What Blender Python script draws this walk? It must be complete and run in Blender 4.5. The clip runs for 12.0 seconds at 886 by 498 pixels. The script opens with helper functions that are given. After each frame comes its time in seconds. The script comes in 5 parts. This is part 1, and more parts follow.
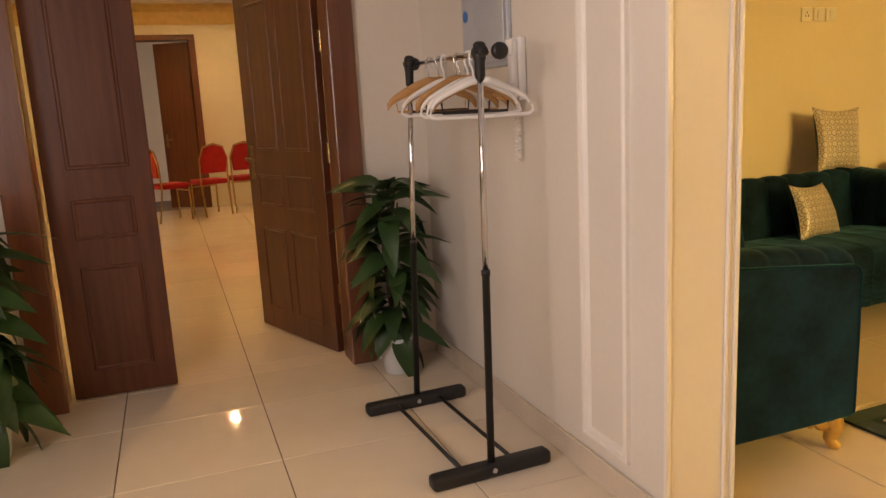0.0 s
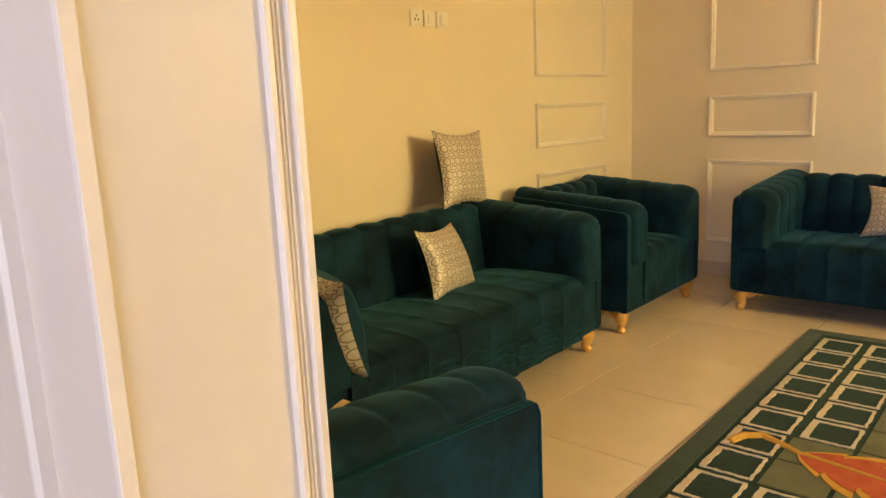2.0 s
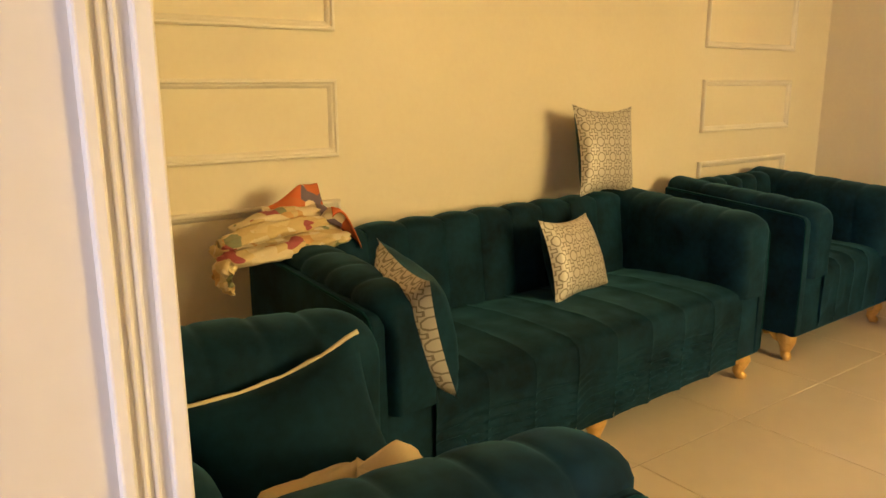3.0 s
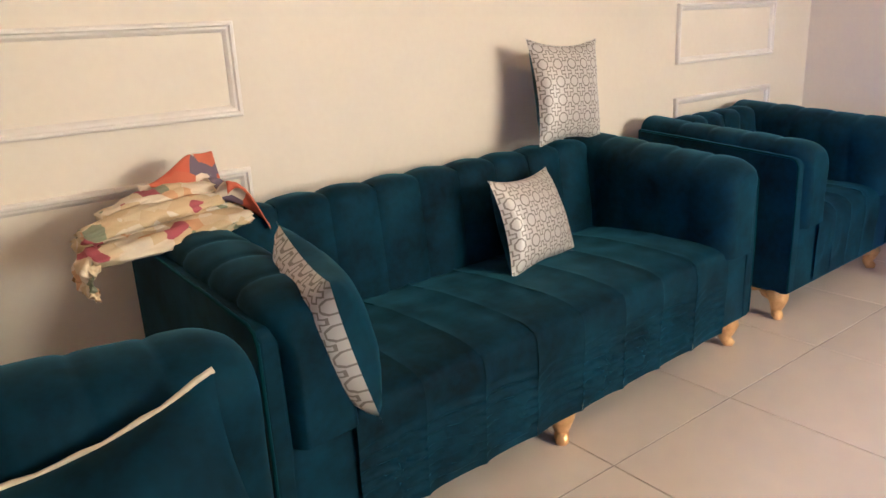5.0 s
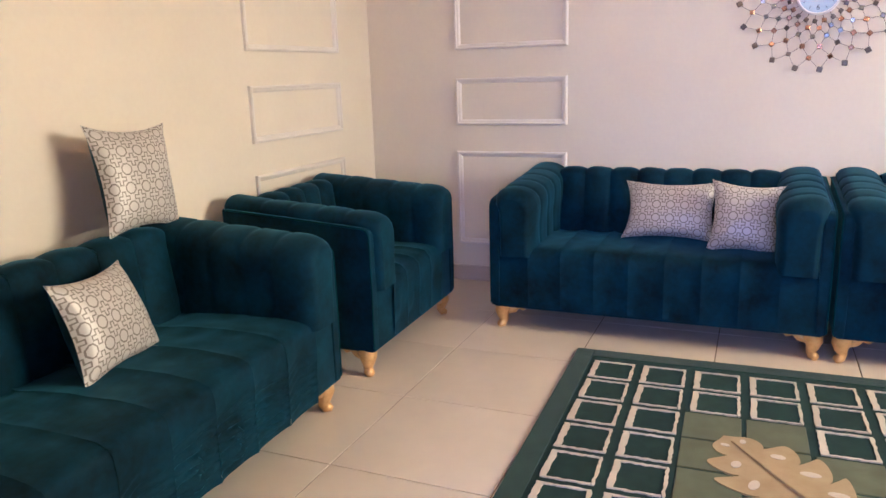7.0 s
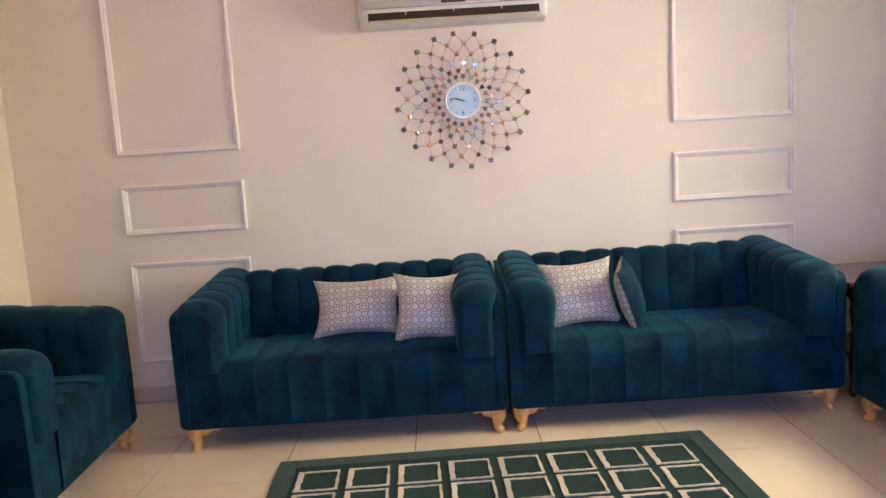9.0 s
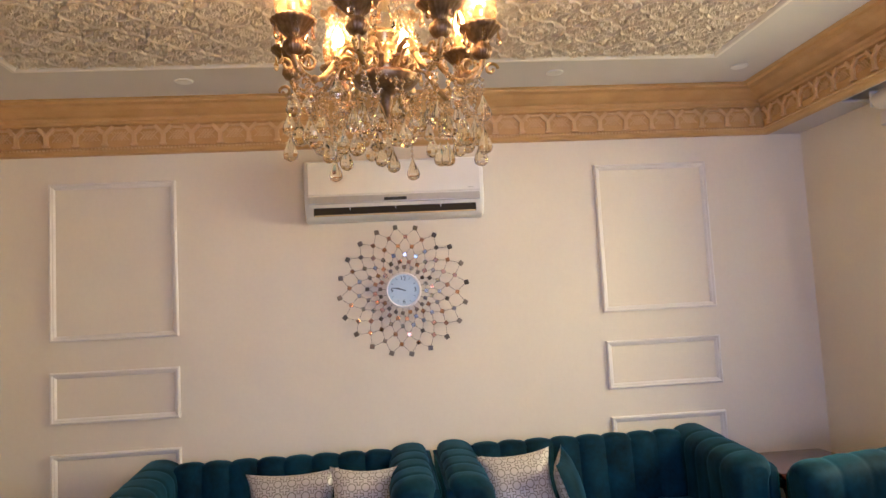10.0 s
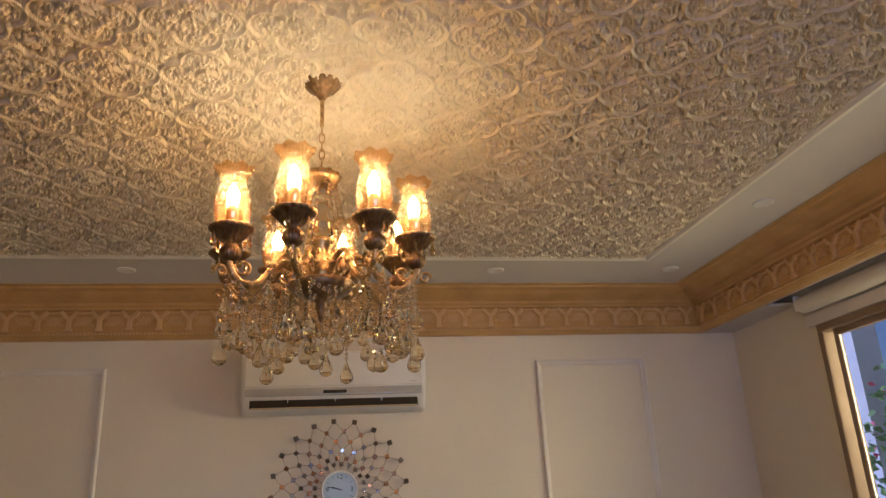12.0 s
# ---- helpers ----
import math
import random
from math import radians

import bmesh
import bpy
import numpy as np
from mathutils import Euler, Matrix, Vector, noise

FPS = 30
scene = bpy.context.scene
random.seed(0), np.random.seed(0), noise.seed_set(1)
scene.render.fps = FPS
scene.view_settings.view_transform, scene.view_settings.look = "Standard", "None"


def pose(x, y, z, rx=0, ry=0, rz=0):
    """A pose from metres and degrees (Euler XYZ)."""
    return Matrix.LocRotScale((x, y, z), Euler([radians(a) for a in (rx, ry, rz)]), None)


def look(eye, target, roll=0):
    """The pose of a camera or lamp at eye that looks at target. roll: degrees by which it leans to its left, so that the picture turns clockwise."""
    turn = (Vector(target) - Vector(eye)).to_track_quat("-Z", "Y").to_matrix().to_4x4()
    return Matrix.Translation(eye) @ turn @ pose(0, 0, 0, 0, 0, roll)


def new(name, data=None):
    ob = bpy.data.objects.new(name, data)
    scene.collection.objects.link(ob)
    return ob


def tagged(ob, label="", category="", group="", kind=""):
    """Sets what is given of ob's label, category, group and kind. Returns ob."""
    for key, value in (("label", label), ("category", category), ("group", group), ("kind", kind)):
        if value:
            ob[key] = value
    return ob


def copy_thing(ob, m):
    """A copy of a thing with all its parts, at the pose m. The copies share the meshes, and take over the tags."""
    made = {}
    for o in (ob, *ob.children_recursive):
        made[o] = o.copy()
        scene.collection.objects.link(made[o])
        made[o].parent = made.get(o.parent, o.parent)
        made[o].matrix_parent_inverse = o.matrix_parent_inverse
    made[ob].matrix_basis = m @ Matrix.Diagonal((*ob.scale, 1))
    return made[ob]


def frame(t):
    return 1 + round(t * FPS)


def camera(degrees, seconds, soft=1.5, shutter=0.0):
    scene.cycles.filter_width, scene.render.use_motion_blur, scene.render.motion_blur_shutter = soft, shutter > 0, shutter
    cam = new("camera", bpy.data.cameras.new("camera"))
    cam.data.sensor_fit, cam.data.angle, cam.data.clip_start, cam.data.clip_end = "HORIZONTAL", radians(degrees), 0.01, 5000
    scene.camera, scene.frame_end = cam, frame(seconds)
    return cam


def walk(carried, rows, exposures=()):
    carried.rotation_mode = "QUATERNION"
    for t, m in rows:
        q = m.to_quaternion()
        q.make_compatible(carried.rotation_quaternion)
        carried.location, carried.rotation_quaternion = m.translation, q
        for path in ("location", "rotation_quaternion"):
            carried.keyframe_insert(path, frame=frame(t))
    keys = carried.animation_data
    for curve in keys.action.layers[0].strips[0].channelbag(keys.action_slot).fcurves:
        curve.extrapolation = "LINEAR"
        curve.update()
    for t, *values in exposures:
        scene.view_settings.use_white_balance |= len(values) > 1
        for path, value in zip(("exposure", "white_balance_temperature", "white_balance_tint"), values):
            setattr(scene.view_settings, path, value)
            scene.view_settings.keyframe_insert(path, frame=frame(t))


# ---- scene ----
import itertools

cam = camera(62.1, 12.0)
PATH = [
    (0, (0.128, 0.112, 1.296), (0.798, 1.96, 0.924), -3.0),
    (0.3, (0.241, 0.311, 1.316), (1.167, 2.04, 0.927), -3.2),
    (0.5, (0.324, 0.441, 1.296), (1.371, 2.1, 0.908), -3.8),
    (1, (0.602, 0.74, 1.322), (1.903, 2.207, 0.929), -3.6),
    (1.5, (0.866, 0.992, 1.303), (2.32, 2.312, 0.927), -3.5),
    (2, (1.127, 1.109, 1.308), (2.581, 2.429, 0.929), -2.5),
    (2.5, (1.374, 1.208, 1.295), (2.693, 2.656, 0.892), -1.2),
    (3, (1.527, 1.343, 1.271), (2.668, 2.929, 0.841), -0.3),
    (3.2, (1.581, 1.386, 1.274), (2.614, 3.037, 0.816), -0.1),
    (4.8, (1.905, 1.581, 1.26), (2.941, 3.19, 0.681), -2.9),
    (5, (1.92, 1.612, 1.256), (3.071, 3.141, 0.676), -2.9),
    (5.5, (1.961, 1.629, 1.28), (3.355, 2.944, 0.708), -2.1),
    (6, (1.989, 1.588, 1.325), (3.559, 2.705, 0.787), -1.3),
    (6.5, (2.008, 1.542, 1.326), (3.696, 2.494, 0.833), -1.6),
    (7, (2.019, 1.504, 1.332), (3.806, 2.273, 0.87), -1.8),
    (7.5, (2.046, 1.434, 1.326), (3.909, 2.017, 0.889), -2.4),
    (9.3, (2.112, 1.471, 1.417), (4.1, 1.332, 1.249), -3.5),
    (9.5, (2.101, 1.49, 1.427), (4.092, 1.312, 1.381), -3.5),
    (10, (2.043, 1.43, 1.525), (4.026, 1.241, 1.698), -3.1),
    (10.5, (2.024, 1.423, 1.559), (3.98, 1.209, 1.917), -2.9),
    (11, (2.021, 1.388, 1.587), (3.948, 1.147, 2.067), -2.7),
    (11.5, (2.029, 1.385, 1.576), (3.911, 1.09, 2.185), -2.7),
    (12, (2.025, 1.379, 1.589), (3.889, 1.049, 2.234), -2.9),
]
walk(cam, [(t, look(eye, target, roll)) for t, eye, target, roll in PATH],
     exposures=[(0.0, -0.48, 8100, 29), (0.5, -0.24, 6900, 23), (1.0, -0.13, 6250, 20), (1.5, -0.08, 6200, 25), (2.0, -0.02, 5980, 26), (3.2, 0.0, 5800, 28), (4.8, 0.38, 4050, 43), (5.5, 0.45, 4070, 43), (7.7, 0.31, 4160, 42), (9.0, 0.2, 4290, 37), (9.5, 0.16, 4380, 35), (10.5, -0.46, 4450, 34), (12.0, -1.12, 4620, 34)])

# ---- world and large lights ----
world = bpy.data.worlds.new("world")
scene.world = world
world.use_nodes = True
wn = world.node_tree.nodes
sky = wn.new("ShaderNodeTexSky")
sky.sky_type, sky.sun_disc = "NISHITA", False
sky.sun_elevation, sky.sun_rotation = radians(38), radians(29)
world.node_tree.links.new(sky.outputs[0], wn["Background"].inputs[0])
wn["Background"].inputs[1].default_value = 0.11
sun = new("sun", bpy.data.lights.new("sun", "SUN"))
sun.data.energy, sun.data.angle, sun.data.color = 5.0, radians(0.5), (1.0, 0.94, 0.86)
sun.matrix_world = look((5, 9, 8), (0, 0, 0))


def area_lamp(name, eye, target, sx, sy, watts, color):
    ob = new(name, bpy.data.lights.new(name, "AREA"))
    ob.data.shape, ob.data.size, ob.data.size_y = "RECTANGLE", sx, sy
    ob.data.energy, ob.data.color = watts, color
    ob.matrix_world = look(eye, target)
    return ob


HALL_FILL, ROOM_FILL, FAR_LAMPS, BULB = 77, 230, 85, 345
# Added fill lamp on the unseen west side of the hall; no window is known there.
area_lamp("hall_fill_lamp", (-1.50, 0.6, 1.65), (2.0, 0.75, 1.5), 1.9, 1.3, HALL_FILL, (0.88, 0.91, 0.93))
# Added lamp outside the south window stands in for sky light, tinted yellow.
area_lamp("window_fill_lamp", (4.85, -2.5, 2.10), (4.6, 2.6, 1.45), 2.1, 1.5, ROOM_FILL, (1.0, 0.725, 0.20))


# ---- materials ----
def link(nt, a, b):
    nt.links.new(a, b)


def mat(name, col, col2=None, rough=0.5, metal=0.0, scale=6.0, fine=90.0, bump=0.0, sheen=0.0, sheen_tint=(1, 1, 1),
        trans=0.0, ior=1.45, coat=0.0, emit=None, emit_power=0.0, vary=0.0, rough_vary=0.1, stretch=(1, 1, 1), spec=0.5, placed=False):
    m = bpy.data.materials.new(name)
    m.use_nodes = True
    nt = m.node_tree
    n = nt.nodes
    p = n["Principled BSDF"]
    col2 = col2 or tuple(c * 0.82 for c in col)
    tc, info = n.new("ShaderNodeTexCoord"), n.new("ShaderNodeObjectInfo")
    mul = n.new("ShaderNodeMath"); mul.operation = "MULTIPLY"; mul.inputs[1].default_value = 37.0
    add = n.new("ShaderNodeVectorMath"); add.operation = "ADD"
    mp = n.new("ShaderNodeMapping"); mp.inputs["Scale"].default_value = stretch
    link(nt, info.outputs["Random"], mul.inputs[0])
    if placed:    # one continuous grain over neighbouring pieces
        link(nt, n.new("ShaderNodeNewGeometry").outputs["Position"], mp.inputs["Vector"])
        mul.inputs[1].default_value = 0.0
    else:
        link(nt, tc.outputs["Object"], mp.inputs["Vector"])
    link(nt, mp.outputs[0], add.inputs[0]); link(nt, mul.outputs[0], add.inputs[1])
    n1, n2 = n.new("ShaderNodeTexNoise"), n.new("ShaderNodeTexNoise")
    n1.inputs["Scale"].default_value, n1.inputs["Detail"].default_value = scale, 4.0
    n2.inputs["Scale"].default_value, n2.inputs["Detail"].default_value = fine, 3.0
    link(nt, add.outputs[0], n1.inputs["Vector"]); link(nt, add.outputs[0], n2.inputs["Vector"])
    blend = n.new("ShaderNodeMath"); blend.operation = "MULTIPLY_ADD"; blend.inputs[1].default_value = 0.35
    link(nt, n2.outputs[0], blend.inputs[0]); link(nt, n1.outputs[0], blend.inputs[2])
    ramp = n.new("ShaderNodeMapRange"); ramp.inputs[1].default_value, ramp.inputs[2].default_value = 0.45, 0.9
    link(nt, blend.outputs[0], ramp.inputs[0])
    mix = n.new("ShaderNodeMix"); mix.data_type = "RGBA"
    mix.inputs[6].default_value, mix.inputs[7].default_value = (*col, 1), (*col2, 1)
    link(nt, ramp.outputs[0], mix.inputs[0])
    out = mix.outputs[2]
    if vary:
        hsv = n.new("ShaderNodeHueSaturation")
        rng = n.new("ShaderNodeMapRange"); rng.inputs[3].default_value, rng.inputs[4].default_value = 1 - vary, 1 + vary
        link(nt, info.outputs["Random"], rng.inputs[0]); link(nt, rng.outputs[0], hsv.inputs["Value"]); link(nt, out, hsv.inputs["Color"])
        out = hsv.outputs[0]
    link(nt, out, p.inputs["Base Color"])
    rr = n.new("ShaderNodeMapRange")
    rr.inputs[3].default_value, rr.inputs[4].default_value = max(0.0, rough * (1 - rough_vary)), min(1.0, rough * (1 + rough_vary))
    link(nt, n1.outputs[0], rr.inputs[0]); link(nt, rr.outputs[0], p.inputs["Roughness"])
    p.inputs["Metallic"].default_value, p.inputs["IOR"].default_value = metal, ior
    p.inputs["Transmission Weight"].default_value, p.inputs["Coat Weight"].default_value = trans, coat
    p.inputs["Coat Roughness"].default_value = 0.12
    p.inputs["Specular IOR Level"].default_value = spec
    p.inputs["Sheen Weight"].default_value, p.inputs["Sheen Tint"].default_value = sheen, (*sheen_tint, 1)
    p.inputs["Sheen Roughness"].default_value = 0.35
    if emit:
        p.inputs["Emission Color"].default_value, p.inputs["Emission Strength"].default_value = (*emit, 1), emit_power
    if bump:
        b = n.new("ShaderNodeBump"); b.inputs["Strength"].default_value, b.inputs["Distance"].default_value = bump, 0.004
        link(nt, blend.outputs[0], b.inputs["Height"]); link(nt, b.outputs[0], p.inputs["Normal"])
    return m


M_WALL = mat("cream_wall_paint", (0.79, 0.73, 0.60), (0.74, 0.67, 0.54), rough=0.55, scale=1.3, fine=45, bump=0.08)
M_HALL = mat("hall_wall_paint", (0.74, 0.69, 0.62), (0.69, 0.63, 0.55), rough=0.5, scale=1.5, fine=45, bump=0.08)
M_TRIM = mat("white_moulding_paint", (0.82, 0.78, 0.72), (0.76, 0.71, 0.64), rough=0.4, scale=5)
M_CEIL = mat("white_ceiling_paint", (0.66, 0.63, 0.62), (0.61, 0.58, 0.57), rough=0.7, scale=2)
M_ORN = mat("embossed_ceiling_plaster", (0.80, 0.70, 0.54), (0.68, 0.58, 0.43), rough=0.5, scale=9, fine=160, bump=0.15)
M_CORN = mat("gold_tan_cornice_plaster", (0.60, 0.385, 0.13), (0.50, 0.305, 0.09), rough=0.5, scale=7, fine=120, bump=0.12)
M_CORN2 = mat("pale_tan_ornament_plaster", (0.70, 0.49, 0.22), (0.61, 0.41, 0.16), rough=0.5, scale=12, bump=0.1)
M_TILE = mat("polished_cream_porcelain", (0.76, 0.66, 0.53), (0.71, 0.61, 0.48), rough=0.05, scale=2.2, fine=14, vary=0.03, rough_vary=0.3)
M_GROUT = mat("grey_tile_grout", (0.17, 0.13, 0.09), rough=0.9, fine=200, bump=0.3)
M_SKIRT = mat("polished_cream_skirting", (0.66, 0.56, 0.45), rough=0.18, scale=4)
M_VELVET = mat("teal_velvet", (0.0036, 0.034, 0.065), (0.0007, 0.0080, 0.0160), rough=0.75, scale=6.5, fine=40, bump=0.10,
               sheen=0.36, sheen_tint=(0.11, 0.38, 0.56), rough_vary=0.15, spec=0.15, placed=True)
M_SEAM = mat("dark_teal_velvet_welt", (0.002, 0.030, 0.042), rough=0.85, sheen=0.3, sheen_tint=(0.1, 0.5, 0.6), spec=0.1)
M_GOLDLEG = mat("gold_painted_wood", (0.78, 0.51, 0.16), (0.60, 0.36, 0.09), rough=0.32, metal=0.5, scale=30)
M_BRONZE = mat("antique_bronze", (0.16, 0.10, 0.05), (0.34, 0.22, 0.10), rough=0.38, metal=0.9, scale=60, bump=0.2)
M_GOLD = mat("antique_gold", (0.60, 0.42, 0.17), (0.28, 0.18, 0.07), rough=0.28, metal=0.95, scale=60, bump=0.15)
M_CRYSTAL = mat("amber_tinted_crystal", (0.97, 0.90, 0.70), (0.92, 0.80, 0.52), rough=0.02, trans=1.0, ior=1.38)
M_CLEAR = mat("clear_window_glass", (0.97, 0.99, 0.99), rough=0.0, trans=1.0, ior=1.45)
M_BULB = mat("glowing_bulb", (1.0, 0.8, 0.5), rough=0.3, emit=(1.0, 0.75, 0.25), emit_power=BULB)
M_CANDLE = mat("amber_candle_sleeve", (0.75, 0.50, 0.15), rough=0.35)
M_WHITE = mat("white_plastic", (0.80, 0.79, 0.77), (0.76, 0.75, 0.73), rough=0.32, scale=10)
M_SILVER = mat("silver_plastic", (0.62, 0.61, 0.60), rough=0.3, metal=0.3)
M_BLACK = mat("black_plastic", (0.012, 0.012, 0.013), (0.02, 0.02, 0.02), rough=0.45, scale=20)
M_DARK = mat("painted_slot_shade", (0.03, 0.025, 0.02), rough=0.7)
M_CHROME = mat("chrome_tube", (0.75, 0.75, 0.77), rough=0.12, metal=1.0)
M_WOOD = mat("red_brown_door_wood", (0.085, 0.023, 0.010), (0.14, 0.042, 0.018), rough=0.36, scale=3, fine=30, stretch=(9, 9, 0.7), coat=0.2, bump=0.06)
M_FRAMEWOOD = mat("red_brown_frame_wood", (0.11, 0.035, 0.017), (0.18, 0.065, 0.032), rough=0.3, scale=3, fine=30, stretch=(9, 9, 0.7), coat=0.4, bump=0.06)
M_HANGWOOD = mat("light_hanger_wood", (0.55, 0.30, 0.12), (0.42, 0.21, 0.08), rough=0.4, scale=8, stretch=(1, 6, 6))
M_TABLEWOOD = mat("dark_cherry_wood", (0.09, 0.02, 0.01), (0.05, 0.012, 0.008), rough=0.25, scale=6, coat=0.5)
M_LEAF = mat("dark_green_leaf", (0.032, 0.082, 0.022), (0.017, 0.046, 0.014), rough=0.4, scale=9, vary=0.25, bump=0.1)
M_LEAF2 = mat("garden_leaf", (0.26, 0.44, 0.14), (0.16, 0.32, 0.10), rough=0.5, scale=9, vary=0.3)
M_PINK = mat("pink_blossom", (0.75, 0.10, 0.22), rough=0.6)
M_STEM = mat("brown_plant_stem", (0.09, 0.06, 0.03), rough=0.8, bump=0.3)
M_POT = mat("white_glazed_pot", (0.72, 0.76, 0.80), rough=0.25)
M_RED = mat("red_chair_velvet", (0.45, 0.012, 0.02), (0.30, 0.006, 0.012), rough=0.8, sheen=0.4, sheen_tint=(1, 0.3, 0.3))
M_GREYBOX = mat("grey_enamelled_steel", (0.46, 0.49, 0.52), rough=0.35)
M_BLUE = mat("blue_sticker", (0.02, 0.18, 0.55), rough=0.4)
M_FACE = mat("pale_blue_clock_face", (0.44, 0.55, 0.60), rough=0.25)
M_COPPER = mat("copper_mirror_gem", (0.66, 0.42, 0.28), (0.50, 0.30, 0.19), rough=0.25, metal=0.9, vary=0.35)
M_SMOKE = mat("smoky_mirror_gem", (0.13, 0.11, 0.09), (0.24, 0.21, 0.18), rough=0.3, metal=0.8, vary=0.4)
M_SILVERGEM = mat("silver_mirror_gem", (0.50, 0.54, 0.62), rough=0.22, metal=1.0, vary=0.2)
M_WIRE = mat("dark_metal_wire", (0.16, 0.12, 0.09), rough=0.4, metal=0.7)
M_ALU = mat("bronze_aluminium_frame", (0.30, 0.22, 0.145), (0.24, 0.17, 0.11), rough=0.45, metal=0.2)
M_RUGDARK = mat("dark_green_wool_pile", (0.006, 0.028, 0.021), (0.004, 0.016, 0.013), rough=0.95, scale=12, fine=300, bump=0.6, sheen=0.25, sheen_tint=(0.3, 0.6, 0.5))
M_RUGEDGE = mat("sage_green_wool_pile", (0.019, 0.054, 0.038), (0.012, 0.036, 0.026), rough=0.95, scale=12, fine=300, bump=0.6, sheen=0.25)
M_RUGOLIVE = mat("olive_wool_pile", (0.125, 0.14, 0.07), (0.09, 0.10, 0.048), rough=0.95, scale=10, fine=300, bump=0.6, sheen=0.2)
M_RUGCREAM = mat("cream_wool_pile", (0.64, 0.56, 0.45), (0.54, 0.46, 0.36), rough=0.95, fine=300, bump=0.5)
M_RUGLEAF = mat("straw_wool_pile", (0.43, 0.33, 0.165), (0.36, 0.26, 0.12), rough=0.95, scale=14, fine=300, bump=0.5)
M_RUGRED = mat("rust_red_wool_pile", (0.50, 0.12, 0.045), (0.38, 0.07, 0.03), rough=0.95, scale=14, fine=300, bump=0.5)
M_RUGGOLD = mat("golden_wool_pile", (0.62, 0.36, 0.05), (0.52, 0.28, 0.03), rough=0.95, scale=14, fine=300, bump=0.5)
M_BAGS = mat("outdoor_render_wall", (0.72, 0.74, 0.80), (0.66, 0.68, 0.74), rough=0.8, scale=2, bump=0.2)
M_GROUND = mat("sandy_paving", (0.34, 0.30, 0.25), (0.26, 0.23, 0.19), rough=0.9, scale=2, bump=0.4)
M_PAPER = mat("cream_piping_cord", (0.72, 0.63, 0.42), rough=0.6, fine=200, bump=0.4)
M_YELLOW = mat("cream_satin_cloth", (0.75, 0.62, 0.36), (0.66, 0.52, 0.28), rough=0.45, scale=7, bump=0.2)


def shade_glass():
    """Amber glass that lets most light straight through and glows where it scatters it."""
    m = bpy.data.materials.new("amber_shade_glass")
    m.use_nodes = True
    nt, n = m.node_tree, m.node_tree.nodes
    n.remove(n["Principled BSDF"])
    tc, ns = n.new("ShaderNodeTexCoord"), n.new("ShaderNodeTexNoise")
    ns.inputs["Scale"].default_value = 11
    link(nt, tc.outputs["Object"], ns.inputs["Vector"])
    mix = n.new("ShaderNodeMix"); mix.data_type = "RGBA"
    mix.inputs[6].default_value, mix.inputs[7].default_value = (1.0, 0.82, 0.50, 1), (0.95, 0.58, 0.16, 1)
    link(nt, ns.outputs[0], mix.inputs[0])
    tr, tl, gl = n.new("ShaderNodeBsdfTransparent"), n.new("ShaderNodeBsdfTranslucent"), n.new("ShaderNodeBsdfGlossy")
    gl.inputs["Roughness"].default_value = 0.05
    link(nt, mix.outputs[2], tr.inputs[0]); link(nt, mix.outputs[2], tl.inputs[0])
    m1, m2 = n.new("ShaderNodeMixShader"), n.new("ShaderNodeMixShader")
    m1.inputs[0].default_value, m2.inputs[0].default_value = 0.075, 0.10
    link(nt, tr.outputs[0], m1.inputs[1]); link(nt, tl.outputs[0], m1.inputs[2])
    link(nt, m1.outputs[0], m2.inputs[1]); link(nt, gl.outputs[0], m2.inputs[2])
    link(nt, m2.outputs[0], n["Material Output"].inputs["Surface"])
    return m


M_SHADE = shade_glass()


def lattice_fabric(name, ground, figure, cell):
    """Woven jacquard: rings and crosses on two interleaved square lattices, in the object's x and y."""
    m = mat(name, ground, rough=0.42, scale=30, fine=350, bump=0.25, sheen=0.2)
    nt, n = m.node_tree, m.node_tree.nodes
    tc = n.new("ShaderNodeTexCoord")
    sep = n.new("ShaderNodeSeparateXYZ")
    link(nt, tc.outputs["UV"], sep.inputs[0])

    def op(kind, a, b=None, c=None):
        q = n.new("ShaderNodeMath"); q.operation = kind
        for i, v in enumerate((a, b, c)):
            if v is None:
                continue
            if isinstance(v, (int, float)):
                q.inputs[i].default_value = v
            else:
                link(nt, v, q.inputs[i])
        return q.outputs[0]

    def local(off):
        u = op("SUBTRACT", op("FRACT", op("ADD", op("DIVIDE", sep.outputs[0], cell), off)), 0.5)
        v = op("SUBTRACT", op("FRACT", op("ADD", op("DIVIDE", sep.outputs[1], cell), off)), 0.5)
        return op("ABSOLUTE", u), op("ABSOLUTE", v)
    u, v = local(0.0)
    octagon = op("MAXIMUM", op("MAXIMUM", u, v), op("MULTIPLY", op("ADD", u, v), 0.72))
    ring = op("LESS_THAN", op("ABSOLUTE", op("SUBTRACT", octagon, 0.285)), 0.040)
    u2, v2 = local(0.5)
    plus = op("MAXIMUM", op("SUBTRACT", op("MINIMUM", u2, v2), 0.10), op("SUBTRACT", op("MAXIMUM", u2, v2), 0.33))
    cross = op("LESS_THAN", op("ABSOLUTE", plus), 0.034)
    fig = op("SUBTRACT", 1.0, op("MAXIMUM", ring, cross))
    p = n["Principled BSDF"]
    src = p.inputs["Base Color"].links[0].from_socket
    mix = n.new("ShaderNodeMix"); mix.data_type = "RGBA"
    link(nt, fig, mix.inputs[0]); link(nt, src, mix.inputs[6])
    mix.inputs[7].default_value = (*figure, 1)
    link(nt, mix.outputs[2], p.inputs["Base Color"])
    rg = op("MULTIPLY_ADD", fig, -0.14, 0.5)
    link(nt, rg, p.inputs["Roughness"])
    p.inputs["Metallic"].default_value = 0.08
    return m


